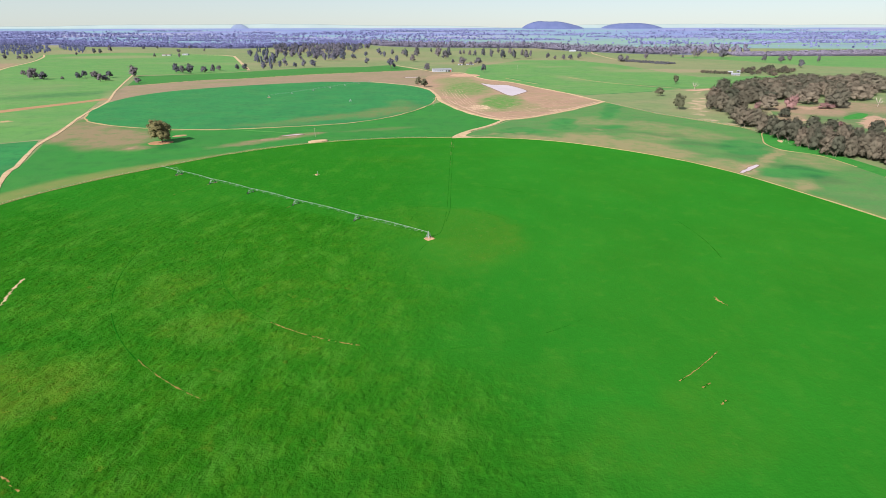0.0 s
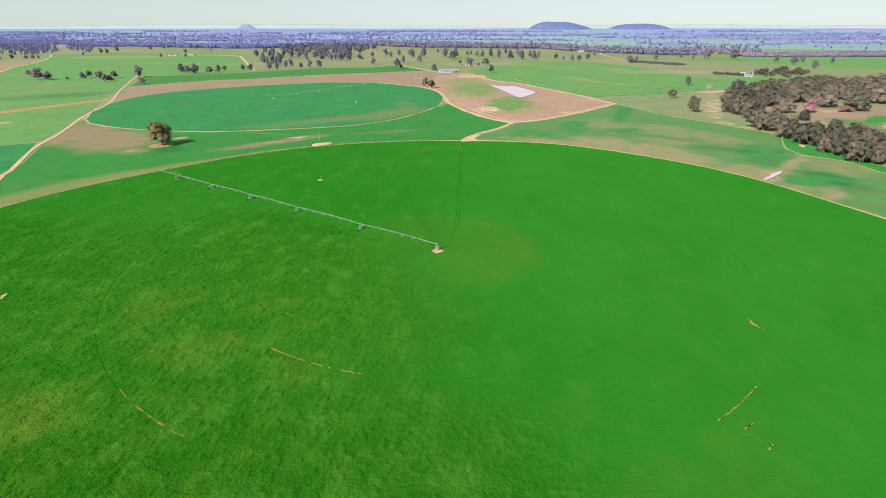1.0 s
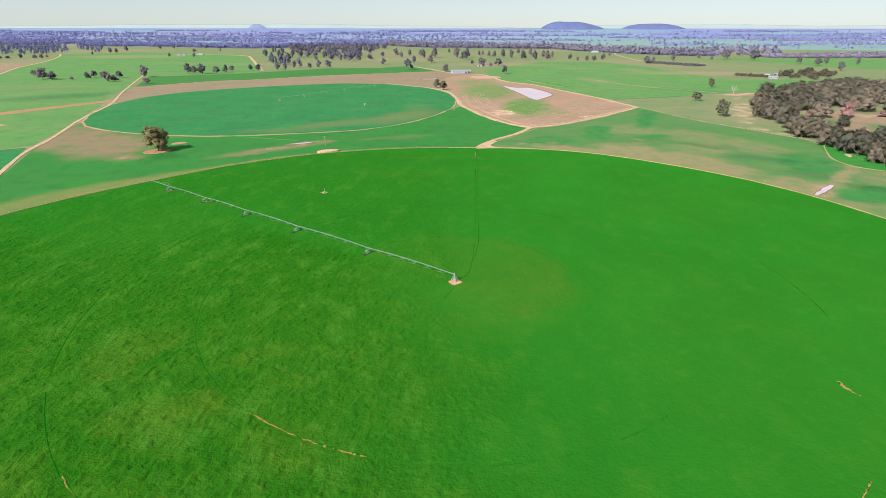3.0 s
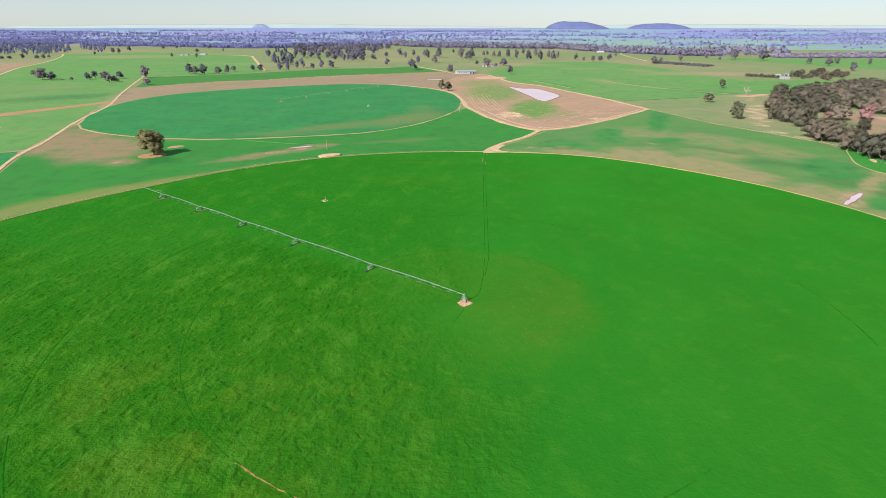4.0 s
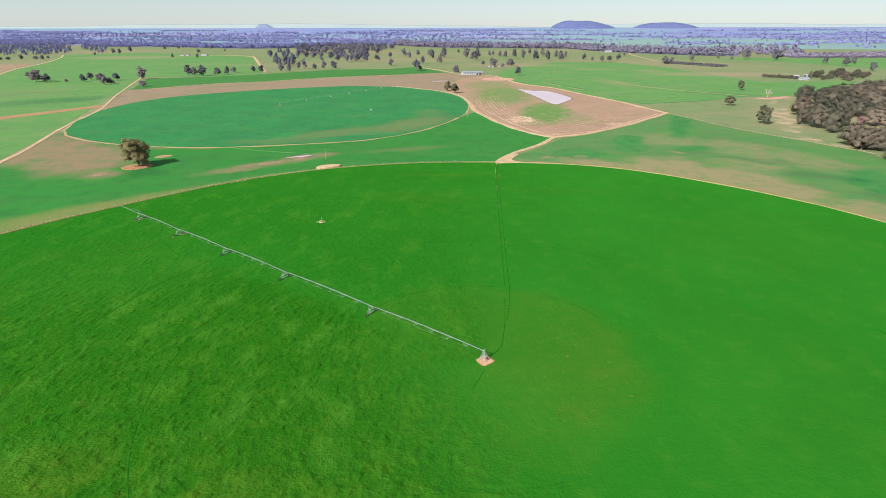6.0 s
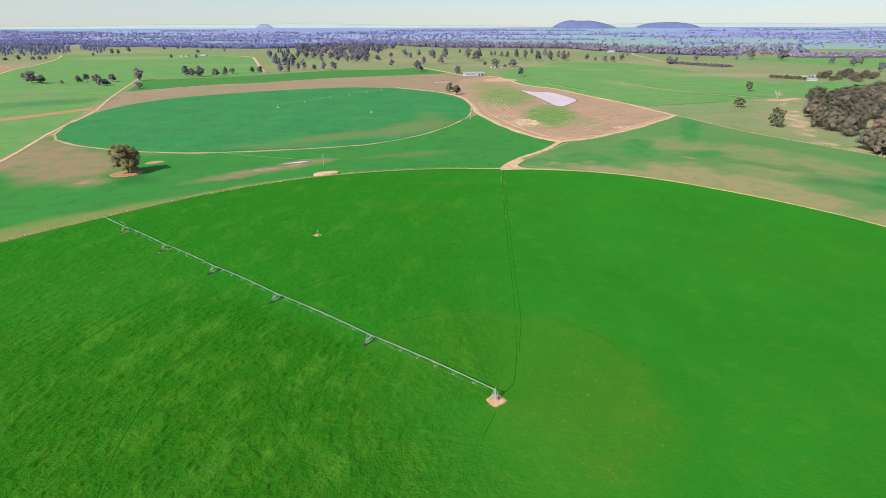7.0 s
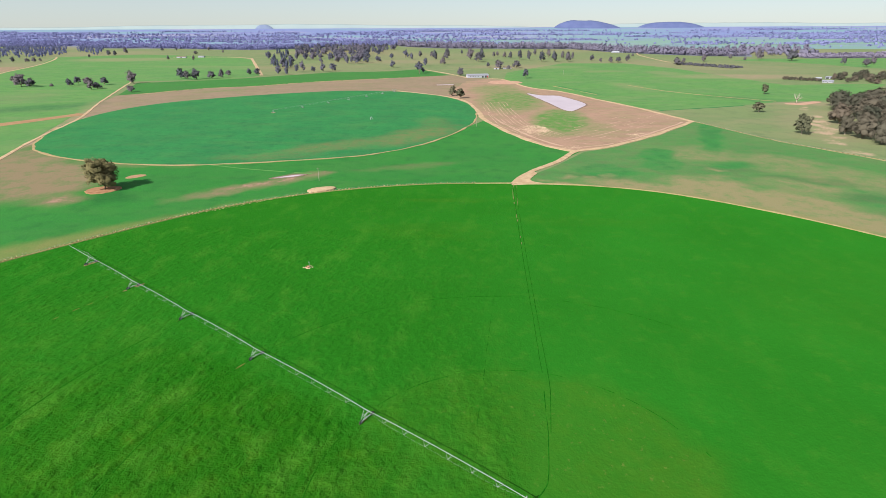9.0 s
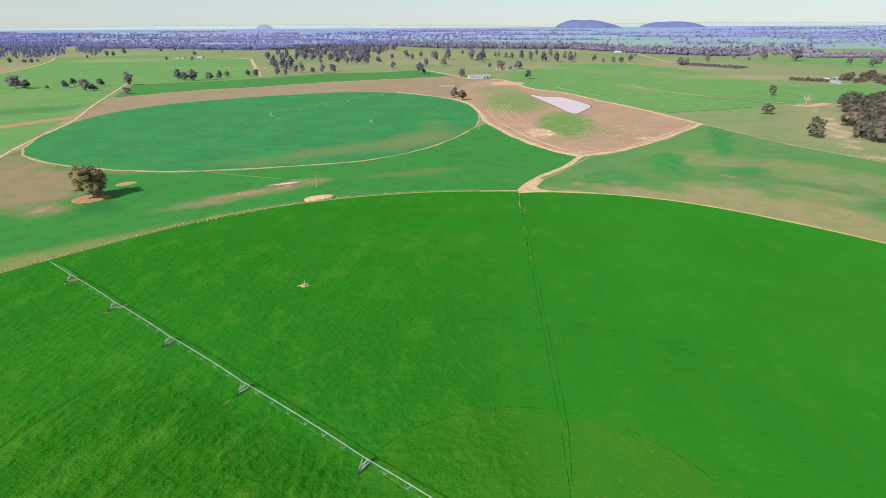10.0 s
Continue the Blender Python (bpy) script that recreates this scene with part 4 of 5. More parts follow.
def irrigator(x, y, turn, radii, overhang, label):
    base = tagged(new("centre_pivot_irrigator"), label, "irrigator", "centre pivot irrigators")
    base.matrix_basis = pose(x, y, 0, 0, 0, turn)
    for sx in (-1, 1):
        for sy in (-1, 1):
            leg = Mesher().tube((sx * 1.4, sy * 1.4, 0.1), (sx * 0.2, sy * 0.2, TOP + 0.1), 0.06).box((sx * 1.4, sy * 1.4, 0.42), (0.4, 0.4, 0.14))
            part("pivot_leg", leg, M_STEEL, base)
    ring = Mesher()
    for h, w in ((1.3, 1.04), (2.5, 0.68)):
        c = [(w, w, h), (w, -w, h), (-w, -w, h), (-w, w, h)]
        for p, q in zip(c, c[1:] + c[:1]):
            ring.tube(p, q, 0.045, sides=5)
    for s in (-1, 1):
        ring.tube((-1.04 * s, -1.04, 1.3), (0.68 * s, -0.68, 2.5), 0.03, sides=5).tube((-1.04 * s, 1.04, 1.3), (0.68 * s, 0.68, 2.5), 0.03, sides=5)
    part("pivot_brace", ring, M_STEEL, base)
    part("riser_pipe", Mesher().tube((0, 0, 0.1), (0, 0, TOP + 0.2), 0.13, sides=10).tube((0, 0, TOP), (1.2, 0, TOP), 0.12, sides=8).tube((0, 0, TOP + 0.2), (0, 0, TOP + 0.75), 0.16, 0.1, sides=8), M_STEEL, base)
    part("control_panel", Mesher().box((-1.35, 0.0, 1.5), (0.25, 0.6, 0.9)).tube((-1.3, 0, 0.3), (-1.3, 0, 1.1), 0.06), M_DARK, base, "dark control box on a post")
    for a, b in zip((0.0, *radii[:-1]), radii):
        span(base, a, b, 6 if b - a > 50 else 5)
        drive_tower(base, b)
    end = radii[-1]
    m = Mesher()
    m.tube((end, 0, TOP), (end + overhang, 0, TOP + 0.25), 0.09, sides=8)
    m.tube((end + overhang, 0, TOP + 0.25), (end + overhang + 0.8, 0, TOP + 0.9), 0.07, 0.04, sides=6)
    over = part("overhang_pipe", m, M_STEEL, base)
    mast = Mesher().tube((end, -0.5, TOP), (end, 0, TOP + 2.2), 0.05).tube((end, 0.5, TOP), (end, 0, TOP + 2.2), 0.05)
    part("overhang_mast", mast, M_STEEL, over)
    stay = Mesher()
    for k in (0.45, 0.9):
        stay.tube((end, 0, TOP + 2.2), (end + overhang * k, 0, TOP + 0.15), 0.025, sides=4)
    stay.tube((end, 0, TOP + 2.2), (end - 8, 0, TOP + 0.3), 0.025, sides=4)
    part("stay_cable", stay, M_STEEL, over)
    return base


irrigator(0, 0, ARM, RADII, 23.7, "long galvanised centre pivot irrigator across a green crop")
irrigator(-290, 637, 61.4, RADII + (286.0,), 6.0, "distant galvanised centre pivot irrigator in a blue-green crop")


def pad(name, x, y, sx, sy, turn, h, material, label, category, square=False):
    """A low slab with a worn, slightly uneven edge."""
    m, n, r = Mesher(), 28, random.Random(int(x * 7 + y))
    edge = []
    for i in range(n):
        a = i * math.tau / n
        k = (1 / max(abs(math.cos(a)), abs(math.sin(a))) ** 0.8 if square else 1.0 + 0.05 * math.sin(3 * a + x)) * r.uniform(0.94, 1.05)
        edge.append((sx / 2 * k * math.cos(a), sy / 2 * k * math.sin(a)))
    verts = [(u * 1.04, v * 1.04, -0.1) for u, v in edge] + [(u, v, h * 0.8) for u, v in edge] + [(u * 0.9, v * 0.9, h) for u, v in edge]
    faces = [(k * n + i, k * n + (i + 1) % n, (k + 1) * n + (i + 1) % n, (k + 1) * n + i) for k in (0, 1) for i in range(n)] + [tuple(range(2 * n, 3 * n))]
    ob = tagged(new(name, m.add(verts, faces).mesh(name, material)), label, category)
    ob.matrix_basis = pose(x, y, 0, 0, 0, turn)
    return ob


pad("pad_rim", 0.4, -0.6, 5.7, 5.3, 40, 0.36, M_CLAY, "dark reddish clay rim round the pivot pad", "bare patch", True)
pad("pivot_pad", 0.35, -0.55, 5.1, 4.7, 40, 0.42, M_CONCRETE, "pinkish bare pad under the irrigator's pivot", "pad", True)
pad("pivot_pad", -290, 637, 6, 5, 20, 0.42, M_CONCRETE, "pinkish bare pad under the far irrigator's pivot", "pad")
pad("trough_pad", -95.4, 138, 5.4, 3.6, 15, 0.45, M_SAND, "trodden pale clay pad round a water trough", "pad")
pad("clay_ring", -288, 266, 24, 20, 20, 0.35, M_CLAY, "trodden reddish clay ring below the lone gum tree", "bare patch")
pad("clay_patch", -286, 304, 15, 10, 40, 0.2, M_MUD, "bare reddish clay patch in the grass", "bare patch")
for r, length, wide in ((204.8, 10, 1.8), (250.0, 8, 1.5)):
    c, q = math.cos(radians(ARM)), math.sin(radians(ARM))
    pad("mud_patch", r * c, r * q, length, wide, ARM + 90, 0.36, M_MUD, "bare mud worn by the tower's wheels", "bare patch")
pad("clay_spur", 363, 272, 13, 5, 66, 0.5, M_ROAD, "bare pale clay spur at the creek bank", "bare patch")
pad("earth_mound", -124, 271, 21, 10, 28, 1.4, M_ROAD, "low mound of bare pale clay", "mound")


def trough(x, y, turn):
    t = tagged(new("water_trough"), "round concrete stock trough with a white float post", "trough")
    t.matrix_basis = pose(x, y, 0.4, 0, 0, turn)
    m, n = Mesher(), 20
    prof = ((0.95, -0.1), (0.95, 0.6), (0.82, 0.6), (0.78, 0.25), (0.0, 0.25))
    verts = [(r * math.cos(i * math.tau / n), r * math.sin(i * math.tau / n), z) for r, z in prof for i in range(n)]
    m.add(verts, [(k * n + i, k * n + (i + 1) % n, (k + 1) * n + (i + 1) % n, (k + 1) * n + i) for k in range(4) for i in range(n)])
    part("basin", m, M_CONCRETE, t)
    part("float_post", Mesher().tube((0.9, 0.5, -0.1), (0.9, 0.5, 2.6), 0.09, sides=8).box((0.9, 0.5, 2.6), (0.35, 0.2, 0.25)), M_WHITE, t, "white upright post")


trough(-95.6, 137.6, 20)


def lying_frame(x, y):
    f = tagged(new("marker_frame"), "pale three-legged marker frame standing in the crop", "frame")
    f.matrix_basis = pose(x, y, 0.3)
    for a in (20, 140, 260):
        part("leg", Mesher().tube((2.4 * math.cos(radians(a)), 2.4 * math.sin(radians(a)), -0.1), (0, 0, 4.2), 0.16, 0.12), M_WHITE, f)
    part("cross_bar", Mesher().box((0, 0, 2.2), (3.0, 0.3, 0.3)), M_WHITE, f)


lying_frame(-142, 583)

# ---- poles and fences ----
M_POLE = plain("bleached_pole", (0.34, 0.29, 0.23), 0.85)


def power_pole(x, y, h, turn):
    p = tagged(new("power_pole"), "weathered timber power pole with a crossarm", "power pole", "power poles")
    p.matrix_basis = pose(x, y, 0, 0, 0, turn)
    part("post", Mesher().tube((0, 0, -0.3), (0, 0, h), 0.19, 0.13, 10), M_POLE, p)
    arm = part("crossarm", Mesher().box((0, 0.12, h - 0.6), (2.4, 0.14, 0.16)).tube((-0.7, 0.12, h - 0.6), (0, 0.12, h - 1.3), 0.03).tube((0.7, 0.12, h - 0.6), (0, 0.12, h - 1.3), 0.03), M_TIMBER, p)
    for dx in (-1.05, 0, 1.05):
        part("insulator", Mesher().tube((dx, 0.12, h - 0.52), (dx, 0.12, h - 0.28), 0.07, 0.05, 8), M_WHITE, arm)
    return p


for x, y, h, turn in ((-133, 297, 10, 30), (-7, 538, 11, 20), (212, 1250, 11, 20)):
    power_pole(x, y, h, turn)


def fence(line, gap, label, seed, size=1.0, timber=None):
    """Timber posts with three wires along a line of the plan."""
    f = tagged(new("fence"), label, "fence", "farm fences")
    pts = smooth_line(line, False, 1.0)
    r, along, last = random.Random(seed), gap, None
    posts, wire = [], Mesher()
    mesh = Mesher().tube((0, 0, -0.3), (0, 0, 1.35), 0.11 * size, 0.09 * size, 7).mesh("post", timber or M_TIMBER)
    for a, b in zip(pts, pts[1:]):
        along += (b - a).length
        if along >= gap:
            along = 0.0
            ob = part("post", mesh, None, f)
            ob.matrix_basis = pose(b.x + r.uniform(-0.1, 0.1), b.y + r.uniform(-0.1, 0.1), 0, r.uniform(-4, 4), r.uniform(-4, 4), r.uniform(0, 90))
            if last:
                for h in (0.4, 0.8, 1.2):
                    wire.tube((last.x, last.y, h), (b.x, b.y, h), 0.012, sides=3)
            last = b
    part("wire", wire, M_STEEL, f)


fence(arc(2.2, 92, 205, 50), 7.0, "timber post and wire fence round the crop circle", 1, 0.8, M_POLE)
fence([(266, 577), (282, 524), (306, 456), (338, 403), (366, 350), (371, 296), (361, 246)], 7.0, "pale timber post and wire fence along the green paddock", 2, 1.0, M_POLE)


def tussocks(name, places, seed, size, material, label):
    """Low grassy clumps: small uneven domes of leaf blades, as one mesh."""
    q = np.random.RandomState(seed)
    p = np.array(places, float)
    k = 14
    c = np.repeat(np.c_[p, np.zeros(len(p))], k, 0)
    s = np.repeat(q.uniform(0.6, 1.3, len(p)) * size, k)[:, None]
    a = q.uniform(0, math.tau, (len(c), 1))
    d = np.c_[np.cos(a), np.sin(a), np.zeros(len(a))]
    side = np.c_[-np.sin(a), np.cos(a), np.zeros(len(a))]
    up = np.c_[np.zeros((len(a), 2)), q.uniform(0.4, 0.9, len(a))]
    foot = c + d * s * 0.15 + np.array((0, 0, 0.05))
    verts = np.stack([foot - side * s * 0.3, foot + side * s * 0.3, foot + d * s * q.uniform(0.4, 0.9, (len(a), 1)) + up * s], 1).reshape(-1, 3)
    me = bpy.data.meshes.new(name)
    me.from_pydata(verts.tolist(), [], (np.arange(len(c))[:, None] * 3 + np.arange(3)).tolist())
    me.materials.append(material)
    me.update()
    tagged(new(name, me), label, "grass", "", "stuff")


M_TUSSOCK = leaves("tussock_grass", (0.16, 0.155, 0.05), (0.075, 0.10, 0.03), (0.2, 0.16, 0.07))
M_STRAW = leaves("straw_grass", (0.56, 0.46, 0.24), (0.42, 0.34, 0.16), (0.52, 0.42, 0.22))
line, q = smooth_line(arc(1.5, 92, 205, 60), False, 2.3), random.Random(8)
tussocks("grass_tussocks", [(p.x + q.uniform(-0.2, 0.2), p.y + q.uniform(-0.2, 0.2)) for p in line], 1, 1.0, M_STRAW, "straw-coloured tussocks in a row along the fence")
line = smooth_line([(266, 577), (282, 524), (306, 456), (338, 403), (366, 350), (371, 296)], False, 4.5)
tussocks("grass_tussocks", [(p.x + q.uniform(-0.3, 0.3), p.y + q.uniform(-0.3, 0.3)) for p in line], 2, 0.95, M_TUSSOCK, "olive tussocks in a row along the paddock fence")
line = smooth_line([(-196, 213), (-187, 219), (-172, 231), (-159, 242), (-149, 250), (-138, 257)], False, 1.6)
tussocks("straw_tussocks", [(p.x + q.uniform(-0.8, 0.8), p.y + q.uniform(-0.8, 0.8)) for p in line], 4, 0.8, M_STRAW, "straw-coloured dry tussocks along the fence")

# ---- buildings ----
def gable(name, x, y, turn, size, label, category, roof, doors=(), windows=(), wall=None):
    """A gabled building: walls with thickness at the eaves, two roof slopes with overhang, doors and windows set proud."""
    L, W, H, R = size
    b = tagged(new(name), label, category)
    b.matrix_basis = pose(x, y, 0, 0, 0, turn)
    wall = wall or M_WHITE
    m = Mesher()
    l, w = L / 2, W / 2
    verts = [(-l, -w, -0.2), (l, -w, -0.2), (l, w, -0.2), (-l, w, -0.2), (-l, -w, H), (l, -w, H), (l, w, H), (-l, w, H), (-l, 0, H + R), (l, 0, H + R)]
    m.add(verts, [(0, 1, 5, 4), (1, 2, 6, 9, 5), (2, 3, 7, 6), (3, 0, 4, 8, 7), (0, 3, 2, 1)])
    part("wall", m, wall, b)
    k, o, t = R / w, 0.6, 0.15
    for s in (-1, 1):
        e = [(-l - o, s * (w + o), H - k * o), (l + o, s * (w + o), H - k * o), (l + o, 0, H + R), (-l - o, 0, H + R)]
        up = [(p[0], p[1], p[2] + t) for p in e]
        part("roof", Mesher().add([(p[0], p[1], p[2] + 0.01) for p in e] + up, [(0, 1, 2, 3), (7, 6, 5, 4), (0, 4, 5, 1), (1, 5, 6, 2), (2, 6, 7, 3), (3, 7, 4, 0)]), roof, b)
    for dx, dw, dh, mat_ in doors:
        part("door", Mesher().box((dx, -w - 0.05, dh / 2), (dw, 0.12, dh)), mat_, b)
    for dx, dw, z in windows:
        part("window", Mesher().box((dx, -w - 0.05, z), (dw, 0.12, 1.1)), M_DARK, b)
    return b


# The bays are flat dark panels, with an open bay's shade as their colour.
gable("farm_shed", 2, 1178, 14, (50, 16, 6.0, 2.0), "long white machinery shed with dark panels for open bays", "shed", M_ROOF,
      [(18, 5, 4.4, M_DARK), (22.5, 3, 4.0, M_REDPAINT), (11, 4, 4.0, M_DARK)], [(-18 + 6 * i, 2.4, 3.0) for i in range(4)])
gable("farmhouse", 88, 1440, 5, (22, 11, 3.6, 2.4), "low grey-roofed farmhouse among garden trees", "house", M_TIMBER, [(0, 1.2, 2.1, M_DARK)], [(-7, 2, 1.8), (7, 2, 1.8)])
gable("farm_shed", 58, 1424, -8, (14, 9, 3.6, 1.6), "small grey shed beside the farmhouse", "shed", M_TIMBER, [(0, 4, 3, M_DARK)])
# Wide dark windows also stand in for the dark band of a shaded veranda.
gable("farmhouse", 722, 1062, -30, (19, 9, 3.2, 1.8), "white homestead with a grey iron roof", "house", M_ROOF, [(0, 1.2, 2.1, M_DARK)], [(-7.5, 3.2, 1.7), (-3.4, 2.6, 1.7), (3.4, 2.6, 1.7), (7.5, 3.2, 1.7)])
gable("farm_shed", 776, 1146, -16, (13, 8, 3.4, 1.5), "pale iron shed behind the homestead", "shed", M_ROOF, [(-4, 5, 3.6, M_DARK), (4, 5, 3.6, M_DARK)])
gable("farm_shed", 741, 1126, -20, (11, 8, 3.2, 1.4), "small white garage by the homestead", "shed", M_WHITE, [(0, 4, 2.6, M_DARK)])
gable("garden_shed", 383, 216, 60, (5, 3, 2.2, 0.7), "small grey iron hut under the creek trees", "shed", M_TIMBER, [(0, 0.9, 1.9, M_DARK)], (), M_ROOF)
gable("farm_shed", -1140, 2010, 5, (34, 12, 4.2, 2.0), "distant rusty farm shed on the pasture", "shed", M_TIMBER, [(0, 5, 3.4, M_DARK)])
gable("farmhouse", -1075, 2040, -6, (24, 12, 3.6, 2.2), "distant dull-roofed farmhouse on the pasture", "house", M_ROOF, [(0, 1.2, 2.1, M_DARK)], [(-7, 2, 1.8), (7, 2, 1.8)])
gable("farmhouse", 610, 2330, 8, (30, 14, 4.0, 3.0), "distant pale house below the woods", "house", M_WHITE, [(0, 1.4, 2.1, M_DARK)], [(-8, 2, 1.9), (8, 2, 1.9)])
gable("farm_shed", 660, 2360, 0, (26, 12, 4.4, 2.0), "distant reddish shed below the woods", "shed", M_ORANGE, [(0, 5, 3.4, M_DARK)])


# ---- trees ----
def leaf_mesh(name, p, out, size, material, r, fray=0.16, slim=0.8, lift=0.5, core=None):
    """Many small leaf sprays as one mesh: each a little lozenge that faces outwards from its clump and is rounded in
    its shading; an inner filler behind, if given, keeps the gaps from going dark.
    """
    nrm = out + fray * r.normal(size=out.shape)
    nrm *= np.where((nrm * out).sum(1) < 0, -1, 1)[:, None]
    nrm /= np.linalg.norm(nrm, axis=1)[:, None]
    u = np.cross(nrm, r.normal(size=nrm.shape))
    u /= np.linalg.norm(u, axis=1)[:, None]
    v = np.cross(nrm, u)
    s = np.reshape(size, (-1, 1)) * r.uniform(0.6, 1.3, (len(p), 1))
    verts = np.stack([p - u * s, p - v * s * slim, p + u * s, p + v * s * slim], 1).reshape(-1, 3)
    faces = (np.arange(len(p))[:, None] * 4 + np.arange(4)).tolist()
    bend = np.repeat(out + 0.1 * nrm, 4, 0)
    if core:
        faces += (core[1] + len(verts)).tolist()
        verts, bend = np.r_[verts, core[0]], np.r_[bend, core[2]]
    # Shading normals tilted upwards, so undersides of clumps look lit as well.
    bend = bend + np.array((0, 0, lift))
    bend /= np.linalg.norm(bend, axis=1)[:, None]
    me = bpy.data.meshes.new(name)
    me.from_pydata(verts.tolist(), [], faces, shade_flat=False)
    me.materials.append(material)
    me.update()
    me.normals_split_custom_set_from_vertices(bend.tolist())
    return me


def ball(r, n):
    d = r.normal(size=(n, 3))
    return d / np.linalg.norm(d, axis=1)[:, None]


def geodesic():
    m = bmesh.new()
    bmesh.ops.create_icosphere(m, subdivisions=2, radius=1.0)
    m.verts.ensure_lookup_table()
    v, f = np.array([p.co[:] for p in m.verts]), np.array([[p.index for p in q.verts] for q in m.faces])
    m.free()
    return v, f


LUMP = geodesic()


def crown_mesh(name, seed, h, w, low, lobes, clumps, per, leaf, material):
    """A crown of billowing lobes, one at each limb's end, each a shell of leaf clumps, with gaps between."""
    r = np.random.RandomState(seed)
    deep = h - low
    mid, half = [], []
    for k in range(lobes):
        up = (k + 0.5) / lobes
        a = k * 2.4 + r.uniform(-0.5, 0.5)
        far = w * (0.33 - 0.26 * max(0.0, up - 0.45)) * r.uniform(0.55, 1.0)
        b = r.uniform(0.18, 0.26)
        mid.append((far * math.cos(a), far * math.sin(a), low + deep * (0.16 + 0.64 * up) + r.uniform(-0.05, 0.05) * deep))
        half.append((b * w, b * w, b * deep * 1.05))
    mid.append((0, 0, low + deep * 0.5))
    half.append((0.24 * w, 0.24 * w, 0.32 * deep))
    mid, half = np.array(mid), np.array(half)
    which = np.repeat(np.arange(lobes + 1), clumps)
    d = ball(r, len(which))
    d[:, 2] = np.where(d[:, 2] < -0.6, -d[:, 2], d[:, 2])
    centres = mid[which] + d * half[which] * r.uniform(0.78, 1.05, (len(which), 1))
    c, outer, b = np.repeat(centres, per, 0), np.repeat(d, per, 0), np.repeat(half[which], per, 0)
    e = ball(r, len(c))
    p = c + e * b * 0.3 * r.uniform(0.6, 1.1, (len(c), 1))
    p[:, 2] = np.maximum(p[:, 2], low * 0.6)
    middle = np.array((0, 0, low + deep * 0.4))
    whole = (p - middle) / np.array((w * 0.5, w * 0.5, deep * 0.6))
    out = 0.5 * outer + 0.2 * e + 0.6 * whole
    out /= np.linalg.norm(out, axis=1)[:, None]
    # added filler that lightens the gaps between sprays: one uneven lump to each lobe
    ball_v, ball_f = LUMP
    v = np.concatenate([o + ball_v * hf * r.uniform(0.42, 0.74, (len(ball_v), 1)) for o, hf in zip(mid, half)])
    v[:, 2] = np.maximum(v[:, 2], low * 0.8)
    bend = 0.55 * np.tile(ball_v, (lobes + 1, 1)) + 0.6 * (v - middle) / np.array((w * 0.5, w * 0.5, deep * 0.6))
    f = np.concatenate([ball_f + k * len(ball_v) for k in range(lobes + 1)])
    return leaf_mesh(name, p, out, np.full(len(p), leaf), material, r, core=(v, f, bend)), [tuple(q) for q in mid[:-1]]


def tree(name, seed, h, w, low, label, leaf_material, lobes=9, clumps=10, per=24, leaf=0.62, stems=1, bark=None):
    t = tagged(new(name), label, "tree")
    me, ends = crown_mesh("crown", seed, h, w, low, lobes, clumps, per, leaf, leaf_material)
    r, m = random.Random(seed), Mesher()
    for k in range(stems):
        base = Vector((r.uniform(-1, 1) * (stems - 1), r.uniform(-1, 1) * (stems - 1), -0.3))
        fork = base + Vector((r.uniform(-0.8, 0.8), r.uniform(-0.8, 0.8), low * 0.8 + 0.6))
        rad = 0.024 * h / stems ** 0.5
        m.tube(base, base + (fork - base) * 0.25, rad * 1.35, rad, 9).tube(base + (fork - base) * 0.25, fork, rad, rad * 0.75, 9)
        for c in ends[k::stems]:
            half = fork + (Vector(c) - fork) * 0.5 + Vector((r.uniform(-0.6, 0.6), r.uniform(-0.6, 0.6), r.uniform(0.2, 1.0)))
            m.tube(fork, half, rad * 0.5, rad * 0.3, 6).tube(half, c, rad * 0.3, rad * 0.1, 5)
    part("trunk", m, bark or M_BARK, t, "", True)
    part("crown", me, None, t)
    return t


PROTO = {}


def plant(kind, x, y, h, w=None, seed=0, label="", group=""):
    """Sets a copy of one of the grown trees on the ground, at a height and width."""
    first, ph, pw, used = PROTO[kind]
    r = random.Random(seed * 31 + int(x * 3 + y))
    w = w or h * pw / ph
    h *= 1.03
    m = pose(x, y, float(rise(np.array(y))), 0, 0, r.uniform(0, 360)) @ Matrix.Diagonal((w / pw * r.uniform(0.92, 1.08), w / pw * r.uniform(0.92, 1.08), h / ph, 1))
    if used:
        ob = copy_thing(first, m @ Matrix.Diagonal([1 / s for s in first.scale] + [1]))
    else:
        ob, PROTO[kind][3] = first, True
        ob.matrix_basis = m
    return tagged(ob, label, "shrub" if kind[:4] in ("hedg", "leaf") else "", group)


def grow(kind, seed, h, w, low, material, **more):
    PROTO[kind] = [tree({"r": "river_gum", "b": "river_gum", "h": "garden_shrub", "l": "leafless_shrub", "p": "cypress_pine"}.get(kind[0], "gum_tree"), seed, h, w, low, "grey-green gum tree with a billowing open crown", material, **more), h, w, False]


grow("solo", 5, 24, 24, 2.3, M_LEAF, lobes=13, clumps=15, per=46, leaf=0.5)
for k in range(4):
    grow("near%d" % k, 11 + k, 20, (19, 17, 20, 16)[k], (3.4, 3.8, 2.6, 3)[k], M_LEAF_PADDOCK, lobes=(8, 7, 9, 7)[k], clumps=12, per=34, leaf=0.62)
for k in range(4):
    grow("river%d" % k, 71 + k, 24, (24, 21, 25, 22)[k], (1.2, 1.8, 1.0, 1.5)[k], M_LEAF_RIVER, lobes=(14, 13, 15, 12)[k], clumps=12, per=20, leaf=0.56)
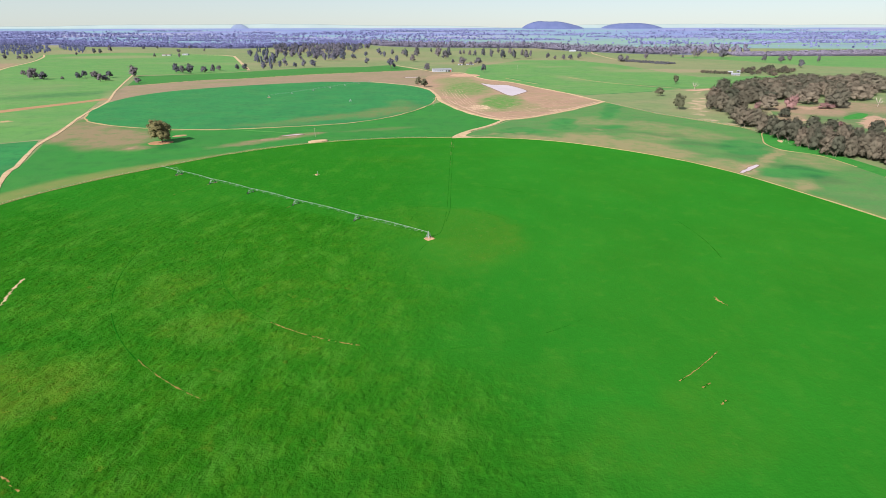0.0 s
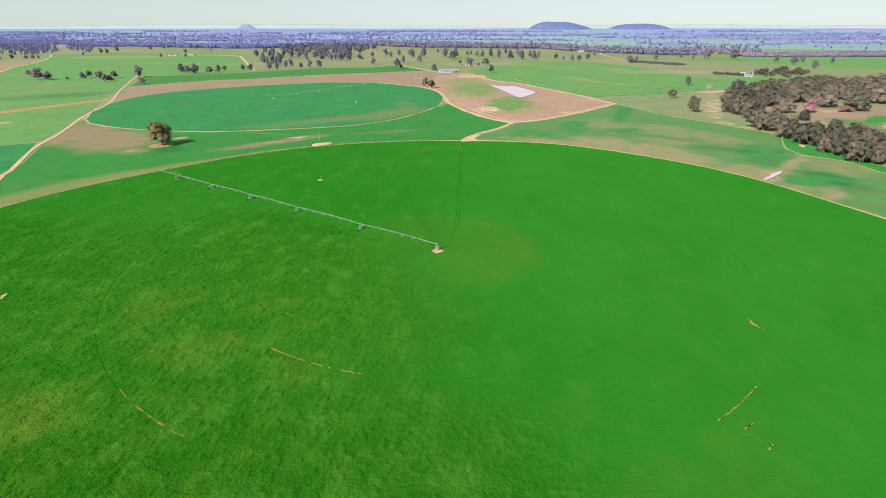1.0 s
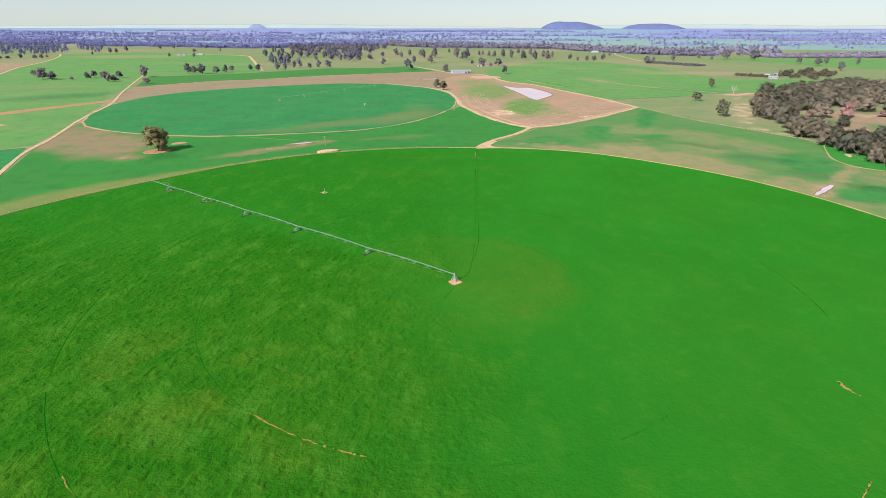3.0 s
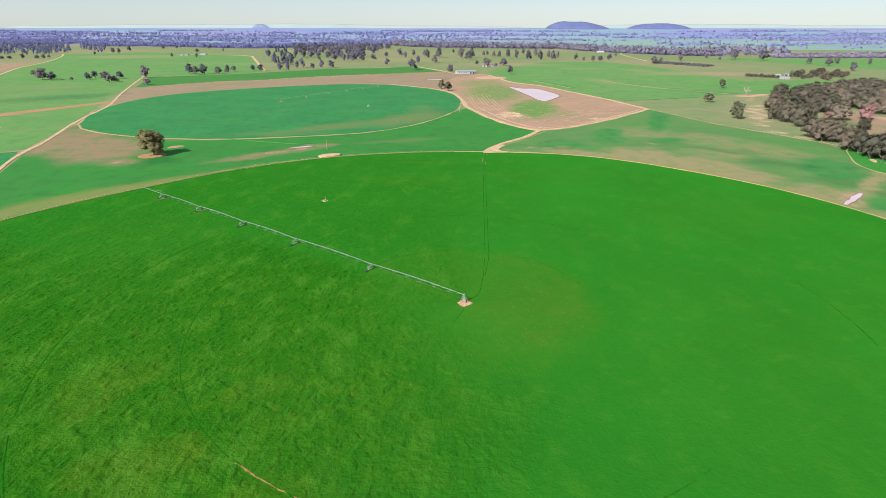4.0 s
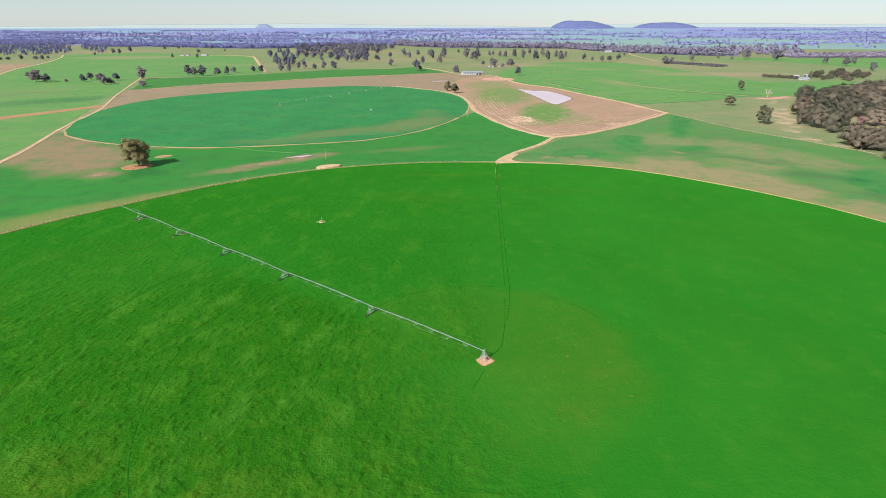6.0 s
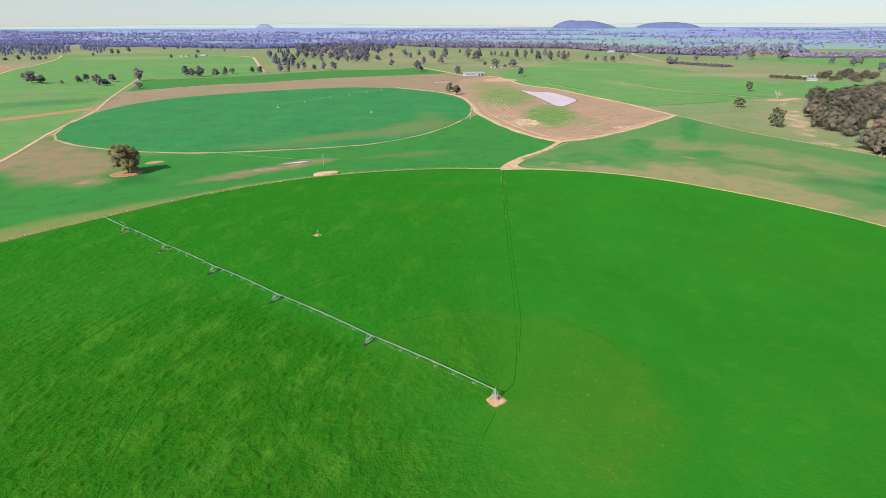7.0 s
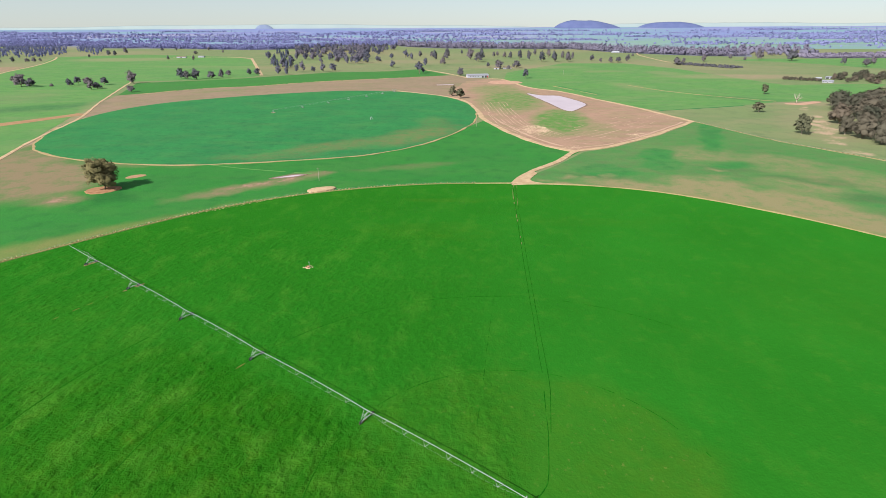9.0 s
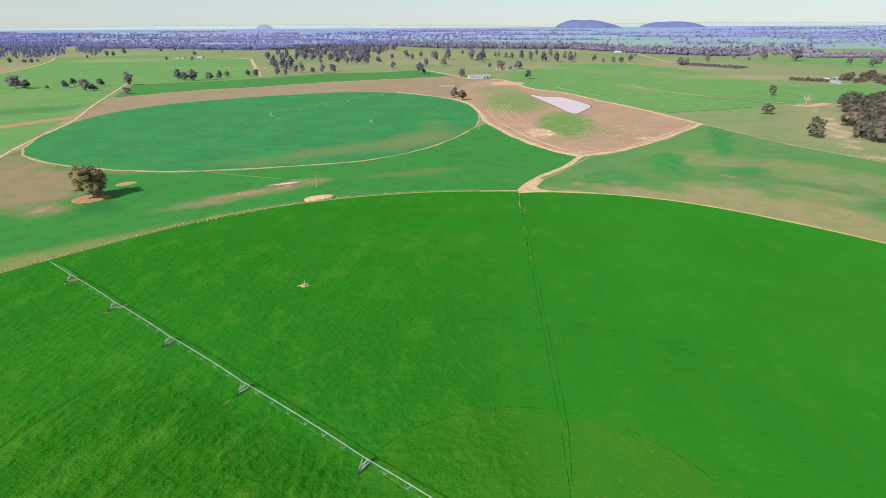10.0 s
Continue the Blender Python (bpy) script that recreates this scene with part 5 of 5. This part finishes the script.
for k in range(3):
    grow("back%d" % k, 81 + k, 24, (24, 22, 25)[k], (1.2, 1.8, 1.4)[k], M_LEAF_REAR, lobes=(13, 12, 14)[k], clumps=11, per=18, leaf=0.62)
for k in range(4):
    grow("mid%d" % k, 31 + k, 20, (20, 17, 18, 21)[k], (1.8, 2.6, 2.0, 1.6)[k], M_LEAF_MID, lobes=(8, 7, 8, 9)[k], clumps=10, per=15, leaf=0.75)
for k in range(2):
    grow("bush%d" % k, 51 + k, 20, (18, 21)[k], 0.8, M_LEAF_RIVER, lobes=10, clumps=12, per=20, leaf=0.56, stems=2)
for k in range(2):
    grow("wood%d" % k, 41 + k, 20, (19, 17)[k], (1.6, 2.2)[k], M_LEAF_WOOD, lobes=7, clumps=7, per=8, leaf=1.0)
    grow("pine%d" % k, 55 + k, 24, (11, 13)[k], 2.0, M_LEAF_PINE, lobes=8, clumps=9, per=10, leaf=0.7)

plant("solo", -288, 268, 22.5, 25.5, 1, "large spreading gum tree on a bare clay ring", "")
PADDOCK = [(493, 862, 16.2, 14.9), (383, 658, 13.3, 19), (350, 498, 20.6, 18.3), (-45, 833, 16.2, 14.8), (-31, 798, 15.6, 18.4), (520, 722, 20, 18)]
for k, (x, y, h, w) in enumerate(PADDOCK):
    plant("near%d" % (k % 4), x, y, h, w, k, "lone gum tree standing in open pasture", "paddock trees")
ROW = [(-939, 977, 24.7, 29.8), (-1020, 1056, 13.8, 15.9), (-907, 965, 16.3, 23.3), (-865, 967, 7, 8.6), (-837, 980, 15.3, 14.9), (-847, 1020, 15.8, 17.9),
    (-808, 994, 15.5, 25), (-752, 923, 16.8, 15.3), (-747, 934, 12.5, 17.8), (-782, 1008, 15.6, 19), (-738, 1037, 24.4, 23.3), (-646, 882, 11.9, 17),
    (-688, 1144, 23.7, 20.9), (-656, 1113, 20.6, 16.4), (-644, 1129, 22.2, 23.5), (-615, 1146, 17.2, 19.5), (-600, 1163, 20, 15.5),
    (-606, 1214, 13.8, 17.6), (-570, 1252, 14.2, 15), (-542, 1235, 16.8, 17.8)]
for k, (x, y, h, w) in enumerate(ROW):
    plant("mid%d" % (k % 4), x, y, h, w, k, "dark gum tree in a loose row on the pasture", "pasture trees")
HIGH = [(-1578, 2653, 13.7, 17.7), (-1506, 2654, 16.4, 14.7), (-1340, 2658, 16.4, 14.7), (-1121, 1878, 16.1, 10.7), (-1150, 2402, 12.5, 10.7),
    (-1194, 2234, 16.4, 20.1), (-1009, 1844, 15.8, 12.7), (-1540, 2174, 23, 19.7), (-1515, 2175, 20.7, 17.2), (-1533, 2279, 31.1, 20.5),
    (-1528, 2033, 13, 11.6), (-1578, 2653, 13.7, 14.7), (-1660, 1720, 11.3, 16.1), (-1634, 1721, 11.3, 20.1), (-1612, 1755, 17.3, 16.4),
    (-1560, 1757, 13.4, 18.4), (-1535, 1757, 15.4, 18.4), (-1541, 1793, 11.7, 12.5)]
for k, (x, y, h, w) in enumerate(HIGH):
    plant("mid%d" % (k % 4), x, y, h, w, k, "small dark gum tree high on the far pasture", "far pasture trees")
WOOD_EDGE = [(-765, 1927, 26.5, 30.6), (-619, 1568, 25.6, 20), (-502, 1273, 21.5, 18.2), (-555, 1467, 30.5, 24), (-475, 1255, 17, 13.5), (-554, 1543, 33.5, 25.1),
    (-473, 1334, 20.8, 14.2), (-465, 1355, 27, 19.2), (-430, 1336, 14.9, 15.8), (-403, 1336, 23.7, 18.9), (-382, 1358, 21, 24),
    (-504, 1689, 16.3, 17.4), (-412, 1661, 26.7, 22.8), (-378, 1662, 24.9, 26.6), (-355, 1693, 23.5, 27), (-321, 1726, 20.2, 25.5),
    (-439, 2154, 29, 28.7), (-237, 1476, 20.9, 20.5), (-306, 1940, 18.3, 19.6), (-258, 1981, 28.9, 26.6), (-224, 1866, 23.5, 16.8),
    (-143, 1285, 28.5, 28.8), (-150, 1556, 23.4, 17.8)]
for k, (x, y, h, w) in enumerate(WOOD_EDGE):
    plant("wood%d" % (k % 2), x, y, h, w, k, "dark tree along the edge of the woodland", "woodland edge")
OPEN_LAND = [(-207, 2024, 23.2, 18), (-156, 1944, 24.4, 19.6), (-138, 1832, 30.8, 18.5), (-98, 1584, 23.8, 19.9), (-98, 1870, 37.1, 27.2), (-50, 2212, 18.2, 12.2),
    (-14, 1872, 37.1, 29.3), (12, 1736, 31.1, 31.3), (26, 1873, 37.1, 18.8), (73, 1990, 20.7, 13.3), (90, 2076, 17.2, 13.8), (111, 1951, 22.3, 15.2),
    (130, 1913, 23.9, 17), (156, 1841, 32.6, 20.6), (186, 1807, 30.2, 18.2), (241, 2124, 26.2, 16.3), (221, 1742, 32.9, 23.4), (273, 1956, 30.3, 19.5),
    (262, 1743, 31, 23.4), (311, 1881, 27.3, 14.6), (307, 1744, 31, 23.4), (333, 1811, 26.4, 12.1)]
for k, (x, y, h, w) in enumerate(OPEN_LAND):
    plant("mid%d" % (k % 4), x, y, h, w, k, "gum tree scattered over open grazing land", "grazing land trees")
FARM = [(-38, 1216, 19, 20.2), (37, 1485, 14.4, 11.9), (66, 1439, 21.8, 29.8), (117, 1464, 20.5, 26.9), (90, 1417, 10.8, 13.1), (112, 1155, 20.7, 17.8),
    (393, 1779, 18.6, 17.9), (407, 1716, 12.6, 13.4), (432, 1686, 17.7, 17), (455, 1687, 17.7, 20.8), (503, 1750, 20.1, 19.5), (603, 2046, 10.5, 11.2),
    (601, 1578, 21.6, 26.6), (641, 1634, 17.2, 14.6)]
EAST = [(739, 1725, 21.5, 19.1), (883, 1861, 17.2, 12.3), (901, 1794, 11.1, 11.9), (942, 1795, 35, 19.8), (990, 1864, 21, 18.4), (1038, 1765, 32.7, 38.8),
    (1091, 1593, 23.2, 17.7), (1090, 1494, 21.9, 23.4), (1177, 1596, 21.6, 17.7), (1034, 1305, 22.3, 19.3), (1227, 1522, 25.4, 13.5)]
for k, (x, y, h, w) in enumerate(FARM + EAST):
    plant("mid%d" % (k % 4), x, y, h, w, k, "gum tree by the fields and farm buildings", "farm trees")


def scatter(poly, count, gap, seed, holes=()):
    """Random places within a closed line of the plan, kept apart from one another."""
    r, a = np.random.RandomState(seed), np.array(poly, float)
    lo, hi = a.min(0), a.max(0)
    out = []
    for _ in range(count * 40):
        x, y = r.uniform(lo[0], hi[0]), r.uniform(lo[1], hi[1])
        q = np.array([x]), np.array([y])
        if inside(*q, poly)[0] and not any(inside(*q, h)[0] for h in holes) and all((x - u) ** 2 + (y - v) ** 2 > gap * gap for u, v in out):
            out.append((x, y))
            if len(out) >= count:
                break
    return out


# creek woods beside the green paddock
RIVER = ["river0", "river1", "river2", "river3", "bush0", "bush1"]
r = random.Random(3)
WOODS_HEAD = [(500, 677, 27, 32), (432, 567, 26, 25), (399, 476, 27, 24), (400, 448, 25, 21), (492, 608, 27, 33), (396, 499, 22, 16), (558, 698, 26, 36),
    (571, 688, 25, 32), (489, 566, 26, 26), (448, 542, 26, 27), (433, 488, 24, 24)]
WOODS_BACK = [(627, 755, 22, 36), (685, 805, 20, 34), (687, 778, 20, 32), (503, 561, 24, 24), (568, 629, 24, 28), (575, 602, 24, 26), (754, 861, 20, 33),
    (758, 832, 21, 35), (765, 791, 22, 38), (570, 552, 24, 36), (597, 622, 22, 24), (757, 729, 28, 42), (590, 513, 25, 33), (673, 591, 25, 31),
    (598, 539, 18, 21), (795, 706, 28, 37), (697, 601, 24, 24), (473, 492, 22, 27), (651, 647, 24, 29), (878, 842, 24, 35)]
for k, (x, y, h, w) in enumerate(WOODS_HEAD + WOODS_BACK):
    plant("river%d" % (k % 4) if k < len(WOODS_HEAD) else "back%d" % (k % 3), x, y, h, w * 1.1, k, "tall leafy gum tree in the creek woods", "creek woods")
CREEK_BELT = [(371, 374, 22, 21), (370, 357, 23, 19), (379, 355, 22, 21), (369, 316, 22, 18), (371, 303, 21, 17), (369, 284, 21, 18), (373, 274, 21, 19),
    (368, 246, 20, 17), (370, 237, 20, 15), (372, 229, 21, 17), (368, 208, 20, 16), (370, 200, 21, 15), (388, 214, 22, 16), (394, 211, 22, 16),
    (394, 200, 22, 16), (395, 190, 22, 16), (403, 190, 23, 17), (472, 286, 20, 18), (399, 172, 23, 17), (397, 156, 23, 16), (399, 143, 22, 16),
    (391, 118, 23, 16)]
for k, (x, y, h, w) in enumerate(CREEK_BELT):
    plant(RIVER[k % 6], x, y, h, w * 1.12, k, "leafy gum tree in the creek belt", "creek woods")
    if k < 17:
        plant(RIVER[(k + 3) % 6], x + 9 + r.uniform(-3, 5), y + r.uniform(-6, 6), h * r.uniform(0.72, 0.95), w * 1.2, k, "lower leafy gum tree in the creek belt", "creek woods")
GLADE = [(452, 400), (462, 450), (500, 500), (560, 530), (640, 520), (600, 420), (530, 340), (470, 340)]
BEHIND = [(440, 520), (470, 590), (520, 690), (580, 745), (680, 835), (790, 900), (900, 880), (860, 740), (740, 640), (640, 590), (560, 575), (490, 540)]
for k, (x, y) in enumerate(scatter(BEHIND, 85, 17, 5, [GLADE])):
    plant("back%d" % (k % 3) if x > 540 else "river%d" % (k % 4), x, y, r.uniform(19, 25) * (0.82 if y > 720 else 1.0), r.uniform(22, 30), k, "leafy gum tree in the creek woods", "creek woods")
for k, (x, y) in enumerate(scatter([(405, 330), (440, 335), (452, 300), (450, 130), (410, 100)], 24, 16, 6)):
    plant(RIVER[k % 6], x, y, r.uniform(13, 18), r.uniform(14, 19), k, "low leafy gum tree on the creek bank", "creek woods")

# woodland and pines in the middle distance
for k, (x, y) in enumerate(scatter([(-767, 1970), (-615, 1545), (-510, 1293), (-501, 1376), (-655, 1894), (-818, 2354), (-897, 2471)], 20, 20, 7)):
    plant("pine%d" % (k % 2), x, y, r.uniform(20, 29), r.uniform(9, 12), k, "dark slender cypress pine in a thicket", "pine thicket")
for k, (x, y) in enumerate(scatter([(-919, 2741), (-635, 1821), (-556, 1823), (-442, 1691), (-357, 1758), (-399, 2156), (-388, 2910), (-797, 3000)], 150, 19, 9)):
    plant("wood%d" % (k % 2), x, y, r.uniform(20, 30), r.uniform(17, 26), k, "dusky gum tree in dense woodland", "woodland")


# garden hedge and shrubs by the homestead, and leafless shrubs in the creek clearing
for k in range(2):
    grow("hedge%d" % k, 61 + k, 20, (20, 24)[k], 0.6, M_LEAF_RIVER, lobes=7, clumps=8, per=20, leaf=0.9, stems=2)
for k in range(14):
    plant("hedge%d" % (k % 2), 668 + 3.9 * k, 1126 - 3.3 * k, r.uniform(6, 9), 9, k, "low dark garden shrub in a hedge", "garden hedge")
for k, (x, y) in enumerate(scatter([(748, 1075), (744, 1100), (779, 1133), (884, 1226), (926, 1161), (806, 1026)], 24, 13, 16)):
    plant("bush%d" % (k % 2), x, y, r.uniform(9, 16), r.uniform(12, 18), k, "dark garden tree beside the homestead", "garden trees")
grow("leafless", 91, 20, 26, 0.8, M_LEAF_RED, lobes=8, clumps=10, per=22, leaf=0.6, stems=3)
plant("river1", 460, 427, 12.4, 18, 3, "small gum tree in the creek clearing", "creek woods")
for k, (x, y, h, w) in enumerate([(511, 497, 20.6, 26.2), (463, 497, 11.1, 13.1), (565, 502, 8.8, 24.8), (591, 519, 8.2, 16.8), (479, 352, 7.3, 18)]):
    plant("leafless", x, y, h, w, k, "leafless reddish shrub in the creek clearing", "creek shrubs")


def dead_tree(x, y, h):
    t = tagged(new("dead_tree"), "bleached dead tree with bare forking limbs", "tree")
    t.matrix_basis = pose(x, y, 0)
    q, m = random.Random(9), Mesher()
    m.tube((0, 0, -0.3), (0.3, 0, h * 0.35), 0.5, 0.4, 8)
    for k in range(9):
        a, tip = k * 0.7, Vector((math.cos(k * 2.4) * h * q.uniform(0.25, 0.5), math.sin(k * 2.4) * h * q.uniform(0.25, 0.5), h * q.uniform(0.6, 1.0)))
        mid = Vector((0.3, 0, h * 0.33)) + (tip - Vector((0.3, 0, h * 0.33))) * 0.5 + Vector((q.uniform(-1, 1), q.uniform(-1, 1), -0.5))
        m.tube((0.3, 0, h * 0.33), mid, 0.38, 0.25, 6).tube(mid, tip, 0.25, 0.08, 5)
        m.tube(mid, tip + Vector((q.uniform(-2, 2), q.uniform(-2, 2), -1)), 0.16, 0.05, 5)
    part("trunk", m, M_PALEBARK, t, "", True)


dead_tree(481, 744, 17.0)
dead_tree(654, 519, 16.0)

# ---- far woods, plain and hills ----
def far_woods(name, places, seed, material, label, leaves_each=26, heights=(11, 21), widths=(10, 20), leaf=1.0):
    """Many far trees as one mesh: each a rounded heap of leaf clumps on its ground."""
    q = np.random.RandomState(seed)
    p = np.array(places, float)
    n = len(p)
    hgt, wid = q.uniform(*heights, n), q.uniform(*widths, n)
    c = np.repeat(np.c_[p, rise(p[:, 1])], leaves_each, 0)
    H, W = np.repeat(hgt, leaves_each)[:, None], np.repeat(wid, leaves_each)[:, None]
    d = ball(q, len(c))
    pos = c + np.c_[d[:, :2] * W * 0.42, (0.56 + 0.40 * d[:, 2:]) * H] * q.uniform(0.75, 1.0, (len(c), 1))
    tagged(new(name, leaf_mesh(name, pos, d, W * leaf * 0.26, material, q, 0.3, 0.95, 0.7)), label, "trees", "", "stuff")


def along_line(line, count, deep, seed, power=1.4):
    """Places along a line of the plan and behind it, thickest at its front."""
    q, a = np.random.RandomState(seed), np.array(line, float)
    s = np.r_[0, np.cumsum(np.hypot(*np.diff(a, axis=0).T))]
    t = q.uniform(0, s[-1], count)
    back = deep * q.uniform(0, 1, count) ** power
    return np.c_[np.interp(t, s, a[:, 0]), np.interp(t, s, a[:, 1]) + back]


def gappy(p, size, least):
    """Leaves out the places where the woods open into glades."""
    return p[wobble(p[:, 0], p[:, 1], size, 5.0) > least]


q = np.random.RandomState(12)
WEST_FRONT = [(-3694, 3213), (-3042, 3223), (-2479, 3180), (-2056, 2963), (-1700, 2924), (-1289, 2735), (-1063, 2701), (-910, 2899), (-797, 3139), (-453, 3193)]
EAST_FRONT = [(-453, 3193), (-300, 2980), (-148, 2834), (213, 2766), (497, 2698), (584, 2444), (671, 2283), (789, 2141), (897, 2054), (1033, 2017)]
CREEK_FRONT = [(1168, 1906), (1288, 1910), (1529, 1916), (1800, 1925), (2206, 1937), (2600, 1950)]
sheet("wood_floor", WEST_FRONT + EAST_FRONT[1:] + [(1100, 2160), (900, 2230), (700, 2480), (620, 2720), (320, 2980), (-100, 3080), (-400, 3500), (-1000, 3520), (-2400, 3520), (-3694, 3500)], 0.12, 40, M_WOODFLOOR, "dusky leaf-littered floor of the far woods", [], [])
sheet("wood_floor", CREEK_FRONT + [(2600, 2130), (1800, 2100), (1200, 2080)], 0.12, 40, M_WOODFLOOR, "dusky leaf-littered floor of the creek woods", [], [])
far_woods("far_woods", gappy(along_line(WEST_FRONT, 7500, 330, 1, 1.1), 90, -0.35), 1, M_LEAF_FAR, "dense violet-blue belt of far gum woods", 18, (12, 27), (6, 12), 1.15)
far_woods("far_woods", gappy(along_line(EAST_FRONT, 3000, 190, 2, 1.2), 22, -0.35), 2, M_LEAF_BELT, "tall belt of far creek gums, tinted for haze", 30, (12, 38), (6, 13))
far_woods("far_woods", along_line(CREEK_FRONT, 1700, 110, 3, 1.2), 3, M_LEAF_BELT, "brown belt of gums along a far creek, tinted for haze", 30, (13, 35), (7, 14))
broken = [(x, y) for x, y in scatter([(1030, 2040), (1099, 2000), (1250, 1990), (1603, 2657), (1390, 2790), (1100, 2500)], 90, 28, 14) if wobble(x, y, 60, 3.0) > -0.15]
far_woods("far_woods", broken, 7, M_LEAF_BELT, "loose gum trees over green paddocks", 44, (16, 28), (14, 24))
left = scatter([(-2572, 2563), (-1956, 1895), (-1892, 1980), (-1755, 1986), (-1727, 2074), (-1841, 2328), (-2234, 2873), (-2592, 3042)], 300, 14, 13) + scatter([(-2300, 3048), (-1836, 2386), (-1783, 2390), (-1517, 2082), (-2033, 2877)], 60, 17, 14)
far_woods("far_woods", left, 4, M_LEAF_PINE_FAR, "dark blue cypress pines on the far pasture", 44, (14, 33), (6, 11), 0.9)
xs, ys = [], []
for k in range(70):  # belts and hedgerows, each a long uneven row
    n = int(q.uniform(30, 190))
    cx, cy, long_ = q.uniform(-4600, 4600), 3150 + 1550 * q.uniform(0, 1) ** 0.8, n * q.uniform(4.5, 8)
    u = q.uniform(-0.5, 0.5, n) * long_
    xs.append(cx + u)
    ys.append(cy + u * q.uniform(-0.06, 0.06) + q.normal(0, q.uniform(4, 22), n))
xs.append(q.uniform(-4700, 4700, 700))
ys.append(q.uniform(2600, 4700, 700))
x, y = np.concatenate(xs), np.concatenate(ys)
line = np.array(WEST_FRONT + EAST_FRONT[1:] + CREEK_FRONT, float)
keep = (y > np.interp(x, line[:, 0], line[:, 1]) + 150) & (y < 5050)
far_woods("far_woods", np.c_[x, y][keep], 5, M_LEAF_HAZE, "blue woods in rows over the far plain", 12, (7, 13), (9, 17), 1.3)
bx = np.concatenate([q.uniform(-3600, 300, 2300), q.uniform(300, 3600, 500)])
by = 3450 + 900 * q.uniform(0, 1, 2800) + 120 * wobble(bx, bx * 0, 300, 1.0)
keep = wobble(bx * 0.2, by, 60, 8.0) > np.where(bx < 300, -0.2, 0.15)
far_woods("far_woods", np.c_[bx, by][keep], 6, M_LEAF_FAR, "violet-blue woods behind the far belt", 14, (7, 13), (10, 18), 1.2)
orchard = scatter([(600, 1605), (650, 1640), (745, 1470), (700, 1440)], 110, 7, 15)
far_woods("plantation", orchard, 8, M_LEAF_MID, "low dark plantation in the pasture", 30, (3.5, 6), (6, 9))
sheet("far_plain", [(-5150, 3350), (-2500, 3250), (0, 3300), (700, 2950), (1500, 2700), (2500, 2500), (5150, 2500), (5150, 5105), (-5150, 5105)], 0.4, 70, M_PLAIN, "green plain below the skyline, tinted lavender for haze", [(1900, 3150, 3000, 820, 0, 1.0)], [], "structure", "backdrop")


def hill(name, x0, x1, y, top, deep, label, material, rough, seed, flat=0.5, skew=1.0):
    """A long hill: a ridge with an uneven, flattened top, steeper on one side."""
    n, m = 60, Mesher()
    verts = []
    q = random.Random(seed)
    for i in range(n + 1):
        u = i / n
        k = min(1.0, math.sin(math.pi * u ** skew) ** flat * 1.03)
        h = top * k * (1 + rough * (math.sin(u * 9 + seed) + 0.5 * math.sin(u * 23 + 2 * seed) + 0.3 * q.uniform(-1, 1)))
        for dy, f in ((-deep, 0.0), (-deep * 0.5, 0.55), (-deep * 0.2, 0.9), (0, 1.0), (deep * 0.3, 0.5)):
            verts.append((x0 + (x1 - x0) * u, y + dy, 60 + (h - 60) * f if h > 60 else 60))
    m.add(verts, [(5 * i + k, 5 * i + 5 + k, 5 * i + 6 + k, 5 * i + 1 + k) for i in range(n) for k in range(4)])
    tagged(new(name, m.mesh(name, material, True)), label, "hill", "", "structure")


hill("backdrop", 700, 1440, 5020, 149, 160, "flat-topped hill on the skyline, tinted blue for haze", M_HILL, 0.014, 1.0, 0.56, 0.68)
hill("backdrop", 1420, 2190, 5040, 132, 140, "low hill on the skyline, tinted blue for haze", M_HILL, 0.012, 2.0, 0.46, 0.8)
hill("backdrop", -5100, 700, 5085, 121, 40, "range along the skyline, paled for haze", M_RANGE, 0.05, 3.0, 0.1)
hill("backdrop", 600, 5100, 5085, 120, 40, "range along the skyline, paled for haze", M_RANGE, 0.04, 5.0, 0.1)
hill("backdrop", -2060, -1800, 5060, 125, 40, "small knoll on the skyline, tinted blue for haze", M_KNOLL, 0.01, 4.0, 0.5)
